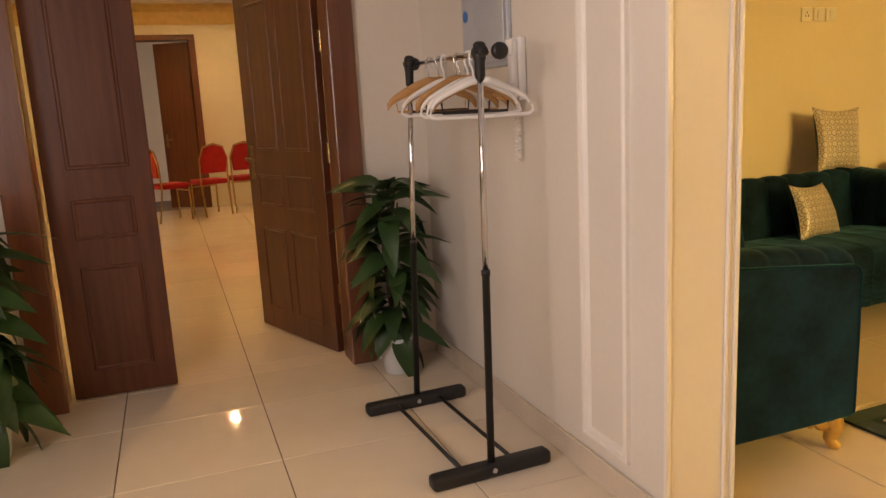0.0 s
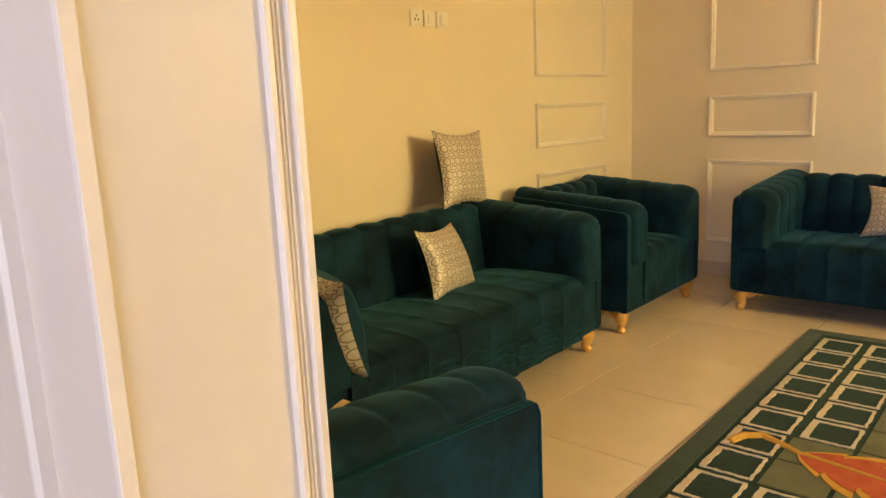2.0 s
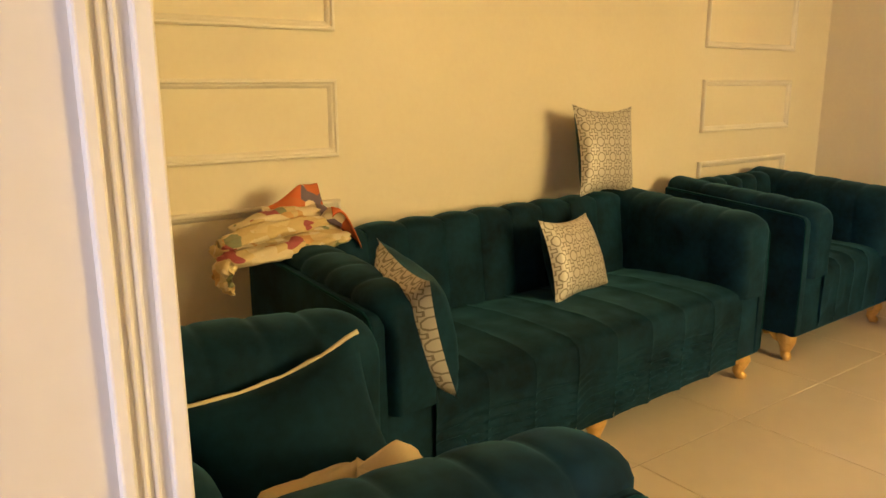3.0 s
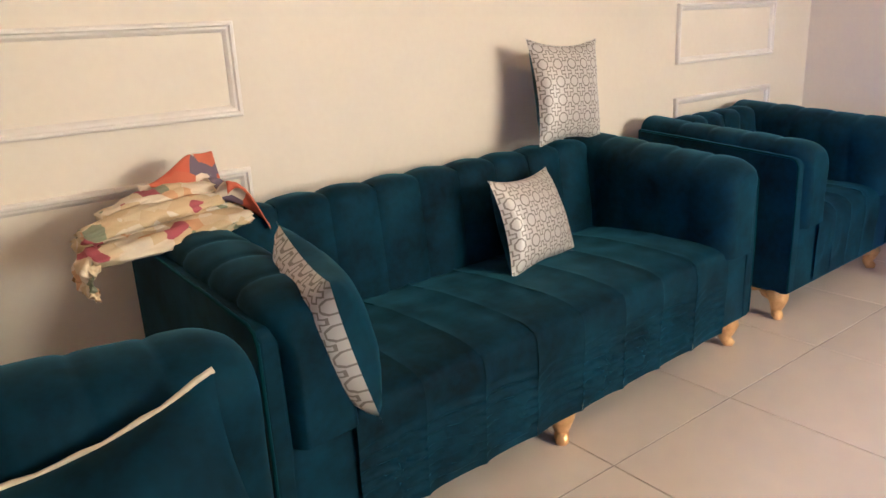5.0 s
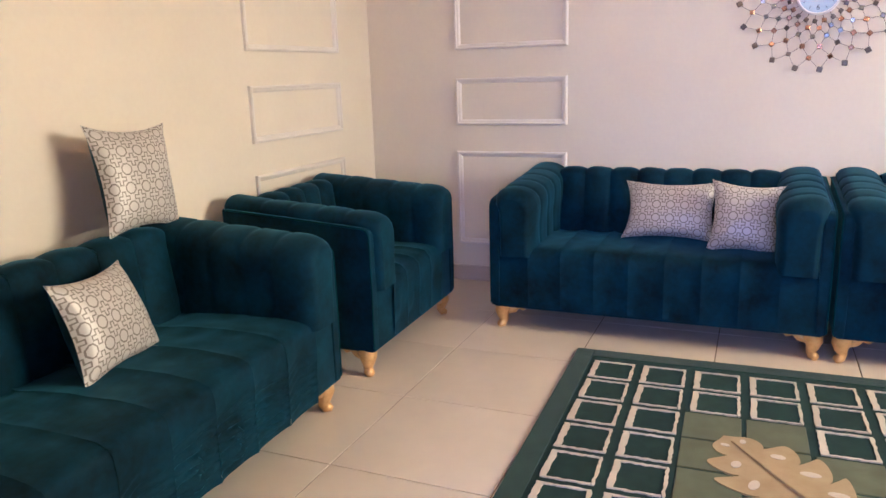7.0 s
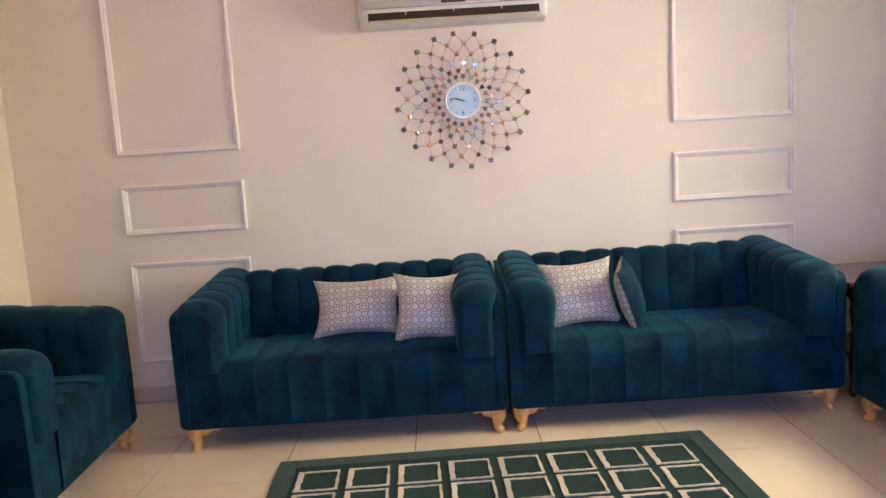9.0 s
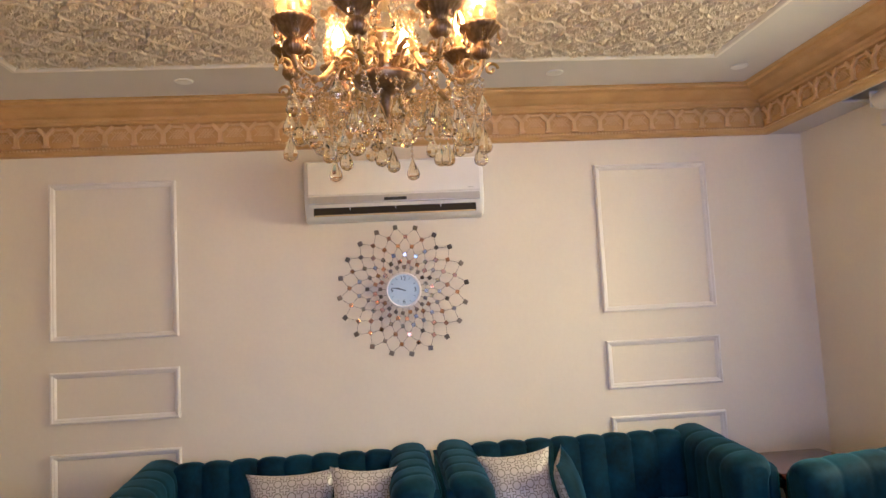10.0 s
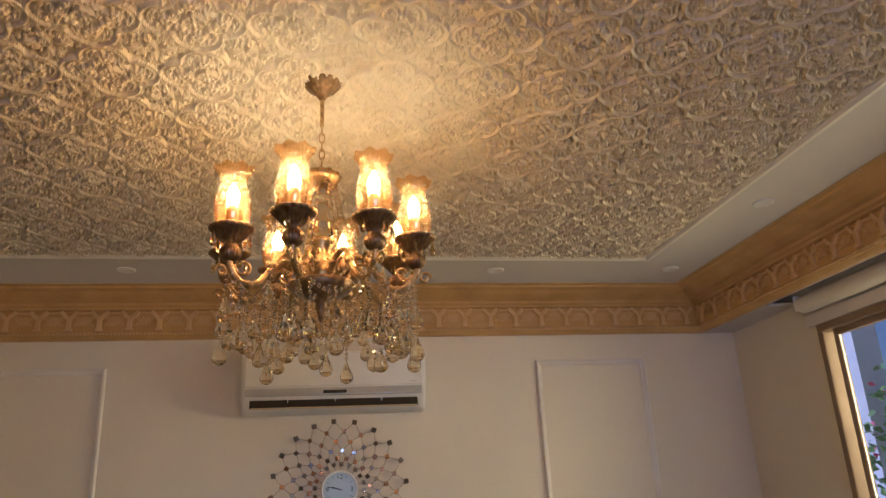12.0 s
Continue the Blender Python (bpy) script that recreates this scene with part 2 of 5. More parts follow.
M_JACQ = lattice_fabric("silver_lattice_jacquard", (0.25, 0.22, 0.19), (0.55, 0.52, 0.49), 0.070)


def patchwork(name, tones, scale):
    m = mat(name, (0.8, 0.7, 0.5), rough=0.75, bump=0.2, fine=200)
    nt, n = m.node_tree, m.node_tree.nodes
    tc, vo = n.new("ShaderNodeTexCoord"), n.new("ShaderNodeTexVoronoi")
    vo.inputs["Scale"].default_value = scale
    link(nt, tc.outputs["Object"], vo.inputs["Vector"])
    ramp = n.new("ShaderNodeValToRGB"); ramp.color_ramp.interpolation = "CONSTANT"
    e = ramp.color_ramp.elements
    while len(e) < len(tones):
        e.new(0.5)
    for k, (pos, c) in enumerate(tones):
        e[k].position, e[k].color = pos, (*c, 1)
    sp = n.new("ShaderNodeSeparateColor")
    link(nt, vo.outputs["Color"], sp.inputs[0]); link(nt, sp.outputs[0], ramp.inputs[0])
    link(nt, ramp.outputs[0], n["Principled BSDF"].inputs["Base Color"])
    return m


M_PATCH = patchwork("printed_cream_cotton", ((0.0, (0.62, 0.48, 0.24)), (0.26, (0.72, 0.62, 0.44)), (0.50, (0.25, 0.27, 0.16)), (0.57, (0.68, 0.56, 0.32)), (0.76, (0.38, 0.09, 0.10)), (0.82, (0.60, 0.36, 0.14)), (0.90, (0.74, 0.66, 0.52))), 24)
M_PATCH2 = patchwork("printed_patchwork_cotton", ((0.0, (0.60, 0.14, 0.03)), (0.34, (0.17, 0.13, 0.19)), (0.58, (0.66, 0.50, 0.24)), (0.72, (0.58, 0.16, 0.04)), (0.88, (0.72, 0.62, 0.46))), 19)


# ---- building helpers ----
def as_mesh(name, bm, material, smooth=False):
    bmesh.ops.recalc_face_normals(bm, faces=bm.faces)
    me = bpy.data.meshes.new(name)
    bm.to_mesh(me)
    bm.free()
    me.materials.append(material)
    if smooth:
        me.polygons.foreach_set("use_smooth", [True] * len(me.polygons))
    return me


def part(name, bm, material, parent=None, label="", smooth=False, m=None):
    data = bm if isinstance(bm, bpy.types.Mesh) else as_mesh(name, bm, material, smooth)
    ob = new(name, data)
    if parent:
        ob.parent = parent
    if m is not None:
        ob.matrix_local = m
    if label:
        ob["label"] = label
    return ob


def thing(name, m, label, category, group="", kind=""):
    ob = new(name)
    ob.empty_display_size = 0.1
    ob.matrix_world = m
    return tagged(ob, label, category, group, kind)


def structure(name, bm, material, label="", category="", smooth=False):
    ob = part(name, bm, material, None, "", smooth)
    return tagged(ob, label, category, "", "structure")


def box(bm, x0, x1, y0, y1, z0, z1, bevel=0.0, seg=1, m=None):
    vs = bmesh.ops.create_cube(bm, size=1.0)["verts"]
    for v in vs:
        v.co = Vector(((x0 + x1) / 2 + v.co.x * (x1 - x0), (y0 + y1) / 2 + v.co.y * (y1 - y0), (z0 + z1) / 2 + v.co.z * (z1 - z0)))
        if m is not None:
            v.co = m @ v.co
    if bevel:
        es = {e for v in vs for e in v.link_edges}
        bmesh.ops.bevel(bm, geom=list(es), offset=bevel, segments=seg, affect="EDGES", profile=0.5)
    return bm


def bx(x0, x1, y0, y1, z0, z1, bevel=0.0, seg=1):
    return box(bmesh.new(), x0, x1, y0, y1, z0, z1, bevel, seg)


def lathe(bm, prof, n=16, m=None, flute=0.0, flutes=0):
    rings = []
    for r, z in prof:
        ring = []
        for k in range(n):
            a = 2 * math.pi * k / n
            rr = r * (1 + flute * math.cos(flutes * a)) if flutes else r
            p = Vector((rr * math.cos(a), rr * math.sin(a), z))
            ring.append(bm.verts.new(m @ p if m is not None else p))
        rings.append(ring)
    for a, b in zip(rings, rings[1:]):
        for k in range(n):
            bm.faces.new((a[k], a[(k + 1) % n], b[(k + 1) % n], b[k]))
    for ring in (rings[0], rings[-1]):
        if prof[rings.index(ring)][0] > 1e-4:
            bm.faces.new(ring)
    return bm


def tube(bm, pts, radius, n=8):
    pts = [Vector(p) for p in pts]
    rad = [float(r) for r in radius] if isinstance(radius, (list, tuple)) else [radius] * len(pts)
    rings, up = [], None
    for i, p in enumerate(pts):
        d = (pts[min(i + 1, len(pts) - 1)] - pts[max(i - 1, 0)]).normalized()
        if up is None:
            up = d.orthogonal().normalized()
        up = (up - d * up.dot(d)).normalized()
        side = d.cross(up)
        rings.append([bm.verts.new(p + rad[i] * (math.cos(2 * math.pi * k / n) * up + math.sin(2 * math.pi * k / n) * side)) for k in range(n)])
    for a, b in zip(rings, rings[1:]):
        for k in range(n):
            bm.faces.new((a[k], a[(k + 1) % n], b[(k + 1) % n], b[k]))
    bm.faces.new(rings[0])
    bm.faces.new(rings[-1])
    return bm


def grid(bm, f, nu, nv, uv=None):
    vs = [[bm.verts.new(f(i / nu, j / nv)) for j in range(nv + 1)] for i in range(nu + 1)]
    lay = bm.loops.layers.uv.verify() if uv else None
    for i in range(nu):
        for j in range(nv):
            q = bm.faces.new((vs[i][j], vs[i + 1][j], vs[i + 1][j + 1], vs[i][j + 1]))
            if uv:
                for lp, (a, b) in zip(q.loops, ((i, j), (i + 1, j), (i + 1, j + 1), (i, j + 1))):
                    lp[lay].uv = uv(a / nu, b / nv)
    return vs


def resample(poly, n):
    """n + 1 points evenly spaced on a polyline, rounded off."""
    poly = [np.array(p, float) for p in poly]
    for _ in range(2):
        cut = [poly[0]]
        for a, b in zip(poly, poly[1:]):
            cut += [a * 0.75 + b * 0.25, a * 0.25 + b * 0.75]
        poly = cut + [poly[-1]]
    d = np.concatenate([[0], np.cumsum([np.linalg.norm(b - a) for a, b in zip(poly, poly[1:])])])
    s = np.linspace(0, d[-1], n + 1)
    arr = np.array(poly)
    return np.stack([np.interp(s, d, arr[:, k]) for k in range(arr.shape[1])], 1)


# ---- structure ----
XE, YN, YD, YS, XW, XH, YJ, ZC = 6.42, 3.88, 3.79, -1.31, 1.64, 1.40, 1.79, 2.80
OPEN_S, HALL_W, HALL_S, FAR_N, FAR_E, FAR_W, FAR_Z = -0.55, -1.45, -2.2, 12.0, 2.6, -2.2, 3.0
DX0, DX1, DOOR_Z = -0.50, 0.97, 2.2


def walls(name, boxes, material, label):
    bm = bmesh.new()
    for b in boxes:
        box(bm, *b)
    return structure(name, bm, material, label, "wall")


walls("wall_east", [(XE, XE + 0.2, YS, YN, 0, 3.0)], M_WALL, "cream painted wall with white panel mouldings behind two sofas")
walls("wall_north", [(XH + 0.1, XE + 0.2, YN, YN + 0.2, 0, 3.0)], M_WALL, "cream painted wall with white panel mouldings behind the long sofa")
WX0, WX1, WZ0, WZ1 = 3.35, 5.575, 0.95, 2.39
walls("wall_south", [(XW, WX0, YS - 0.1, YS, 0, 3.0), (WX1, XE + 0.2, YS - 0.1, YS, 0, 3.0), (WX0, WX1, YS - 0.1, YS, 0, WZ0), (WX0, WX1, YS - 0.1, YS, WZ1, 3.0)], M_WALL, "cream painted wall around a wide window")
walls("wall_west", [(XW - 0.012, XW, YJ + 0.02, YN, 0, 3.0), (XW - 0.012, XW, YS - 0.2, OPEN_S, 0, 3.0)], M_WALL, "cream painted wall beside the wide opening to the hall")
walls("wall_hall_east", [(XH, XW - 0.012, YJ, YN, 0, 3.0), (XH, XW - 0.012, HALL_S, OPEN_S, 0, 3.0), (XH, XW - 0.012, OPEN_S, YJ, 2.55, 3.0)], M_HALL, "pale greige hall wall with a narrow panel moulding and plain opening")
walls("wall_hall_north", [(FAR_W, DX0, YD, YD + 0.2, 0, 3.0), (DX1, XH + 0.1, YD, YD + 0.2, 0, 3.0), (DX0, DX1, YD, YD + 0.2, DOOR_Z, 3.0)], M_HALL, "pale greige hall wall around a double door")
# Unseen wall; its opening is made up to hold the hall's fill lamp.
walls("wall_hall_west", [(HALL_W - 0.2, HALL_W, HALL_S, -0.4, 0, 3.0), (HALL_W - 0.2, HALL_W, 1.6, YN, 0, 3.0), (HALL_W - 0.2, HALL_W, -0.4, 1.6, 0, 0.95), (HALL_W - 0.2, HALL_W, -0.4, 1.6, 2.35, 3.0)], M_HALL, "pale greige unseen hall wall with an opening added for the fill lamp")
walls("wall_hall_south", [(HALL_W - 0.2, -1.15, HALL_S - 0.2, HALL_S, 0, 3.0), (-1.15, XH, HALL_S - 0.2, HALL_S, 0, 3.0)], M_HALL, "pale greige hall wall")
walls("wall_far_west", [(FAR_W - 0.2, FAR_W, YD + 0.2, FAR_N, 0, FAR_Z + 0.2)], M_WALL, "cream wall of the dining hall")
FY0, FY1 = 10.75, 11.8
walls("wall_far_east", [(FAR_E, FAR_E + 0.2, YD + 0.2, FY0, 0, FAR_Z + 0.2), (FAR_E, FAR_E + 0.2, FY1, FAR_N, 0, FAR_Z + 0.2), (FAR_E, FAR_E + 0.2, FY0, FY1, 0, 0.9), (FAR_E, FAR_E + 0.2, FY0, FY1, 2.2, FAR_Z + 0.2)], M_WALL, "cream wall of the dining hall with a window")
FD0, FD1, FDZ = -0.35, 0.62, 2.5
walls("wall_far_north", [(FAR_W, FD0, FAR_N, FAR_N + 0.2, 0, FAR_Z + 0.2), (FD1, FAR_E, FAR_N, FAR_N + 0.2, 0, FAR_Z + 0.2), (FD0, FD1, FAR_N, FAR_N + 0.2, FDZ, FAR_Z + 0.2)], M_WALL, "cream wall of the dining hall around a brown door")
walls("wall_passage", [(FD0 - 0.3, FD1 + 0.3, FAR_N + 1.6, FAR_N + 1.7, 0, 3)], M_HALL, "wall of a dim passage behind the brown door")

structure("ground", bx(-400, 400, -400, 400, -0.30, -0.16), M_GROUND, "sandy paving outside the house", "ground")
floor = structure("floor", bx(HALL_W, XE, HALL_S, YN, -0.15, -0.004), M_GROUT, "polished cream porcelain tile floor with thin grey joints", "floor")
floor_far = structure("floor_far", bx(FAR_W, FAR_E, YN, FAR_N + 1.6, -0.15, -0.004), M_GROUT, "polished cream tile floor of the dining hall", "floor")

# ceilings
structure("ceiling_hall", bx(HALL_W, XH, HALL_S, YD, ZC, ZC + 0.1), M_CEIL, "white plaster hall ceiling", "ceiling")
structure("ceiling_far", bx(FAR_W, FAR_E, YD + 0.2, FAR_N + 1.7, FAR_Z, FAR_Z + 0.1), M_CEIL, "white plaster dining hall ceiling", "ceiling")
TX0, TX1, TY0, TY1 = 2.42, 5.63, -0.39, 3.09
bm = bmesh.new()
for b in ((XH, TX0, YS, YN), (TX1, XE, YS, YN), (TX0, TX1, YS, TY0), (TX0, TX1, TY1, YN)):
    box(bm, *b, ZC, ZC + 0.12)
structure("ceiling", bm, M_CEIL, "white plaster ceiling border with recessed downlights", "ceiling")


def ornate_ceiling():
    """Embossed plaster: a square grid of touching quatrefoils with studded double rims, ribbed lobes and a diamond inside, stars with scrolls between."""
    nx, ny = 860, 930
    X, Y = np.meshgrid(np.linspace(TX0, TX1, nx), np.linspace(TY0, TY1, ny), indexing="ij")
    px, py = 0.2605, 0.2655
    ix, iy = (X - 3.697) / px, (Y - 1.437) / py
    dx, dy = ix - np.round(ix), iy - np.round(iy)              # in pitches, from the nearest quatrefoil
    ex, ey = ix - np.floor(ix) - 0.5, iy - np.floor(iy) - 0.5  # from the nearest star between four
    ridge = lambda d, w: np.clip(1.45 - np.abs(d) / w, 0, 1)
    ax, ay = np.abs(dx), np.abs(dy)
    lobe_x, lobe_y = np.hypot(ax - 0.255, dy), np.hypot(dx, ay - 0.255)
    lobe = np.minimum(lobe_x, lobe_y)
    body = np.minimum(lobe, np.maximum(ax, ay))
    r = np.hypot(dx, dy)
    rim = np.minimum(lobe - 0.240, r - 0.27)
    la = np.where(lobe_x < lobe_y, np.arctan2(dy, ax - 0.255), np.arctan2(dx, ay - 0.255))
    outer = 1.0 * ridge(rim, 0.016)
    inner = 0.8 * ridge(rim + 0.066, 0.012)
    studs = 0.75 * ridge(np.hypot(rim + 0.034, (np.mod(la * 22 / (2 * math.pi), 1) - 0.5) * 0.062), 0.011) * (lobe > 0.17)
    step = 0.35 * np.clip((0.0 - rim) / 0.02, 0, 1)
    # inside: leaves spreading over each lobe, knots where the lobes meet, a diamond with a cross
    fan = ridge(np.mod(la * 9 / (2 * math.pi) + 0.5, 1) - 0.5, 0.20) * (lobe < 0.150) * (lobe > 0.055)
    fan = np.maximum(fan * (0.55 + 0.45 * np.cos(lobe * 85)), ridge(lobe, 0.034))
    fan = np.maximum(fan, ridge(lobe - 0.052, 0.012))
    knot = ridge(np.hypot(ax - 0.135, ay - 0.135), 0.040)
    knot = np.maximum(knot, ridge(np.hypot(ax - 0.185, ay - 0.085), 0.022))
    knot = np.maximum(knot, ridge(np.hypot(ax - 0.085, ay - 0.185), 0.022))
    dia = ax + ay
    gem = np.maximum(ridge(dia - 0.125, 0.013), np.maximum(ridge(ax, 0.011), ridge(ay, 0.011)) * (dia < 0.12))
    gem = np.maximum(gem, ridge(np.hypot(ax - 0.042, ay - 0.042), 0.016))
    inside = np.where(dia < 0.16, gem, np.maximum(knot, fan * (dia > 0.17)))
    # between: a ring with four pointed leaves and curling tendrils
    rs, gx, gy = np.hypot(ex, ey), np.abs(ex), np.abs(ey)
    star = np.maximum(ridge(rs - 0.052, 0.014), ridge(rs, 0.020))
    for p_, q_ in ((gx, gy), (gy, gx)):
        wdt = 0.052 * np.clip(1 - np.abs(p_ - 0.17) / 0.12, 0, 1) ** 0.7
        leaf = np.clip((wdt - q_) / 0.018, 0, 1) * (0.55 + 0.45 * np.clip(q_ / 0.012, 0, 1))
        star = np.maximum(star, leaf * (p_ > 0.07))
    for cx, cy, turn in ((0.125, 0.125, 1), (0.205, 0.080, -1), (0.080, 0.205, 1), (0.30, 0.055, 1), (0.055, 0.30, -1)):
        rr, tt = np.hypot(gx - cx, gy - cy), np.arctan2(gy - cy, gx - cx)
        curl = np.mod(rr / 0.036 - turn * tt / (2 * math.pi), 1.0) - 0.5
        star = np.maximum(star, np.clip(1.5 - np.abs(curl) / 0.18, 0, 1) * (rr < 0.052) * (rr > 0.006))
    h = np.where(rim < -0.075, 0.25 + 0.85 * inside, np.where(rim < 0.016, np.maximum(np.maximum(outer, inner), np.maximum(studs, step)), 0.95 * star))
    h = np.maximum(h, outer)
    worn = np.sin(X * 3.1 + 1.7 * np.sin(Y * 2.3)) * np.sin(Y * 2.7 + 1.3 * np.sin(X * 1.9))
    edge = np.clip((np.minimum(np.minimum(X - TX0, TX1 - X), np.minimum(Y - TY0, TY1 - Y)) - 0.012) / 0.02, 0, 1)
    Z = ZC - 0.002 - 0.021 * h * (1 + 0.12 * worn) * edge
    co = np.stack([X, Y, Z], -1).reshape(-1, 3)
    i, j = np.meshgrid(np.arange(nx - 1), np.arange(ny - 1), indexing="ij")
    a = (i * ny + j).ravel()
    faces = np.stack([a, a + 1, a + ny + 1, a + ny], 1)
    me = bpy.data.meshes.new("ceiling_tray")
    me.from_pydata(co.tolist(), [], faces.tolist())
    me.materials.append(M_ORN)
    me.polygons.foreach_set("use_smooth", [True] * len(me.polygons))
    tagged(new("ceiling_tray", me), "embossed cream plaster ceiling with repeating four-lobed medallions", "ceiling", "", "structure")


ornate_ceiling()
structure("ceiling_slab", bx(XH, XE + 0.2, YS - 0.2, YN + 0.2, 3.0, 3.1), M_CEIL, "plain slab above the ceiling", "ceiling")


def frame_sweep(bm, rect, prof, axis):
    """A mitred frame round rect = (a0, a1, b0, b1), profile points (inset, height off the wall); axis maps (a, b, h) to a place."""
    a0, a1, b0, b1 = rect
    loops = [[bm.verts.new(axis(a, b, h)) for a, b in ((a0 + d, b0 + d), (a1 - d, b0 + d), (a1 - d, b1 - d), (a0 + d, b1 - d))] for d, h in prof]
    for p, q in zip(loops, loops[1:]):
        for k in range(4):
            bm.faces.new((p[k], p[(k + 1) % 4], q[(k + 1) % 4], q[k]))
    return bm


structure("ceiling_bead", frame_sweep(bmesh.new(), (TX0 - 0.03, TX1 + 0.03, TY0 - 0.03, TY1 + 0.03), [(0, 0), (0, 0.012), (0.012, 0.022), (0.03, 0.022), (0.042, 0.012), (0.045, 0)], lambda a, b, h: (a, b, ZC - h)), M_TRIM, "white plaster bead round the embossed ceiling", "trim")

# cornice: profile, then brackets and lattice as pieces of it
CX0, CX1, CY0, CY1 = XW + 0.035, XE - 0.035, -1.06, YN - 0.035
CPROF = [(d_, ZC - 0.915 * (ZC - z_)) for d_, z_ in [(-0.035, 2.515), (0.0, 2.515), (0.012, 2.522), (0.018, 2.53), (0.030, 2.535), (0.030, 2.552), (0.018, 2.560), (0.018, 2.690), (0.042, 2.696), (0.048, 2.708), (0.062, 2.714), (0.070, 2.730), (0.100, 2.738), (0.140, 2.758), (0.165, 2.778), (0.205, 2.784), (0.212, 2.797), (0.25, 2.797), (0.25, 2.806)]]
cornice = structure("cornice", frame_sweep(bmesh.new(), (CX0, CX1, CY0, CY1), CPROF, lambda a, b, h: (a, b, h)), M_CORN, "tan gold plaster cornice with arched bracket frieze", "trim")
structure("pelmet", box(bx(XW, XE, CY0 - 0.05, CY0 - 0.035, 2.541, ZC), 5.72, XE, YS, CY0 - 0.05, 2.541, 2.553), M_CEIL, "white plaster curtain pelmet box under the ceiling", "trim")


def panel_frame(name, wall, a0, a1, z0, z1, label):
    prof = [(0, 0), (0, 0.016), (0.006, 0.022), (0.013, 0.022), (0.017, 0.014), (0.024, 0.012), (0.030, 0.006), (0.034, 0.0)]
    axis = {"E": lambda a, b, h: (XE - h, a, b), "N": lambda a, b, h: (a, YN - h, b), "H": lambda a, b, h: (XH - h, a, b)}[wall]
    structure(name, frame_sweep(bmesh.new(), (a0, a1, z0, z1), prof, axis), M_TRIM, label, "moulding")


for wall, spans in (("E", ((2.56, 3.27), (-0.655, 0.057))), ("N", ((5.12, 6.005), (1.97, 2.855)))):
    for a0, a1 in spans:
        panel_frame("trim_panel", wall, a0, a1, 1.475, 2.38, "large rectangular white moulding frame on the cream wall")
        panel_frame("trim_panel", wall, a0, a1, 1.015, 1.303, "small rectangular white moulding frame on the cream wall")
        panel_frame("trim_panel", wall, a0, a1, 0.25, 0.85, "low rectangular white moulding frame near the floor")
panel_frame("trim_panel", "H", 1.966, 2.232, 0.155, 2.4, "tall narrow white moulding frame on the hall wall")

for name, b in (("baseboard_east", (XE - 0.014, XE, YS, YN - 0.014)), ("baseboard_north", (XW, XE, YN - 0.014, YN)), ("baseboard_hall", (XH - 0.014, XH, YJ, YD - 0.014)), ("baseboard_hall_north", (1.055, XH, YD - 0.014, YD)), ("baseboard_hall_left", (HALL_W, -0.585, YD - 0.014, YD)), ("baseboard_south", (XW, XE - 0.014, YS, YS + 0.014)), ("baseboard_west", (XW, XW + 0.014, YJ + 0.02, YN - 0.014))):
    structure(name, bx(*b, 0.0, 0.10, 0.004), M_SKIRT, "polished cream tile skirting", "skirting")

# trim on the jamb's edges: a plain bead on the hall side, a fluted casing on the room side
bm = box(bmesh.new(), XH - 0.004, XH + 0.014, YJ - 0.006, YJ + 0.006, 0, 2.55, 0.002, 2)
structure("trim_jamb_hall", bm, M_TRIM, "white corner bead on the hall edge of the wall opening", "trim")
bm = bx(XW - 0.036, XW + 0.002, YJ - 0.003, YJ + 0.019, 0, 2.55, 0.001)
for x0, x1, out in ((-0.036, -0.027, 0.010), (-0.0235, -0.0195, 0.007), (-0.0165, -0.0125, 0.006), (-0.006, 0.006, 0.011)):
    box(bm, XW + x0, XW + x1, YJ - out, YJ, 0, 2.55, 0.0019, 2)
structure("trim_jamb", bm, M_TRIM, "white fluted casing on the edge of the wall opening", "trim")

# ---- sofas ----
def channel(prof, width, amp, nseg=8, gather=0.0, seed=0):
    """One stuffed channel: the profile (a, z) swept over width along the first axis; the seams on both sides lie amp deeper."""
    bm = bmesh.new()
    nv = 110 if gather > 0.003 else 26
    pts = resample(prof, nv)
    tang = np.gradient(pts, axis=0)
    nrm = np.stack([tang[:, 1], -tang[:, 0]], 1)
    nrm /= np.linalg.norm(nrm, axis=1)[:, None]
    rnd = random.Random(seed)
    ph = rnd.uniform(0, 6)

    def f(u, v):
        k = int(round(v * nv))
        s = amp * (0.8 if pts[k][1] < 0.40 and not gather > 0.003 else 0.5 if gather > 0.003 and pts[k][1] > 0.435 else 1.0) * (abs(math.sin(math.pi * u)) ** 0.48 - 1)
        if gather:
            low = max(0.0, min(1.0, (0.36 - pts[k][1]) / 0.10)) * max(0.0, min(1.0, (pts[k][1] - 0.118) / 0.05))
            wave = math.sin(pts[k][1] * 210 + 2.2 * math.sin(u * 4 + ph) + 3 * noise.noise((u * 2.5, pts[k][1] * 9, seed)))
            s += 1.9 * gather * low * wave * (0.35 + 0.65 * noise.noise((u * 3, pts[k][1] * 14, seed + 9)) ** 2 * 3) * max(0.0, math.sin(math.pi * u)) ** 0.4
        s += 0.0050 * noise.noise((u * 2.2 + seed * 3.1, pts[k][0] * 9, pts[k][1] * 9))
        return Vector((u * width, pts[k][0] + nrm[k][0] * s, pts[k][1] + nrm[k][1] * s))
    grid(bm, f, nseg + 4 if gather > 0.003 else nseg, nv)
    return bm


def rounded_slab(bm, x0, x1, y0, y1, z0, z1, r, seg=3):
    return box(bm, x0, x1, y0, y1, z0, z1, r, seg)


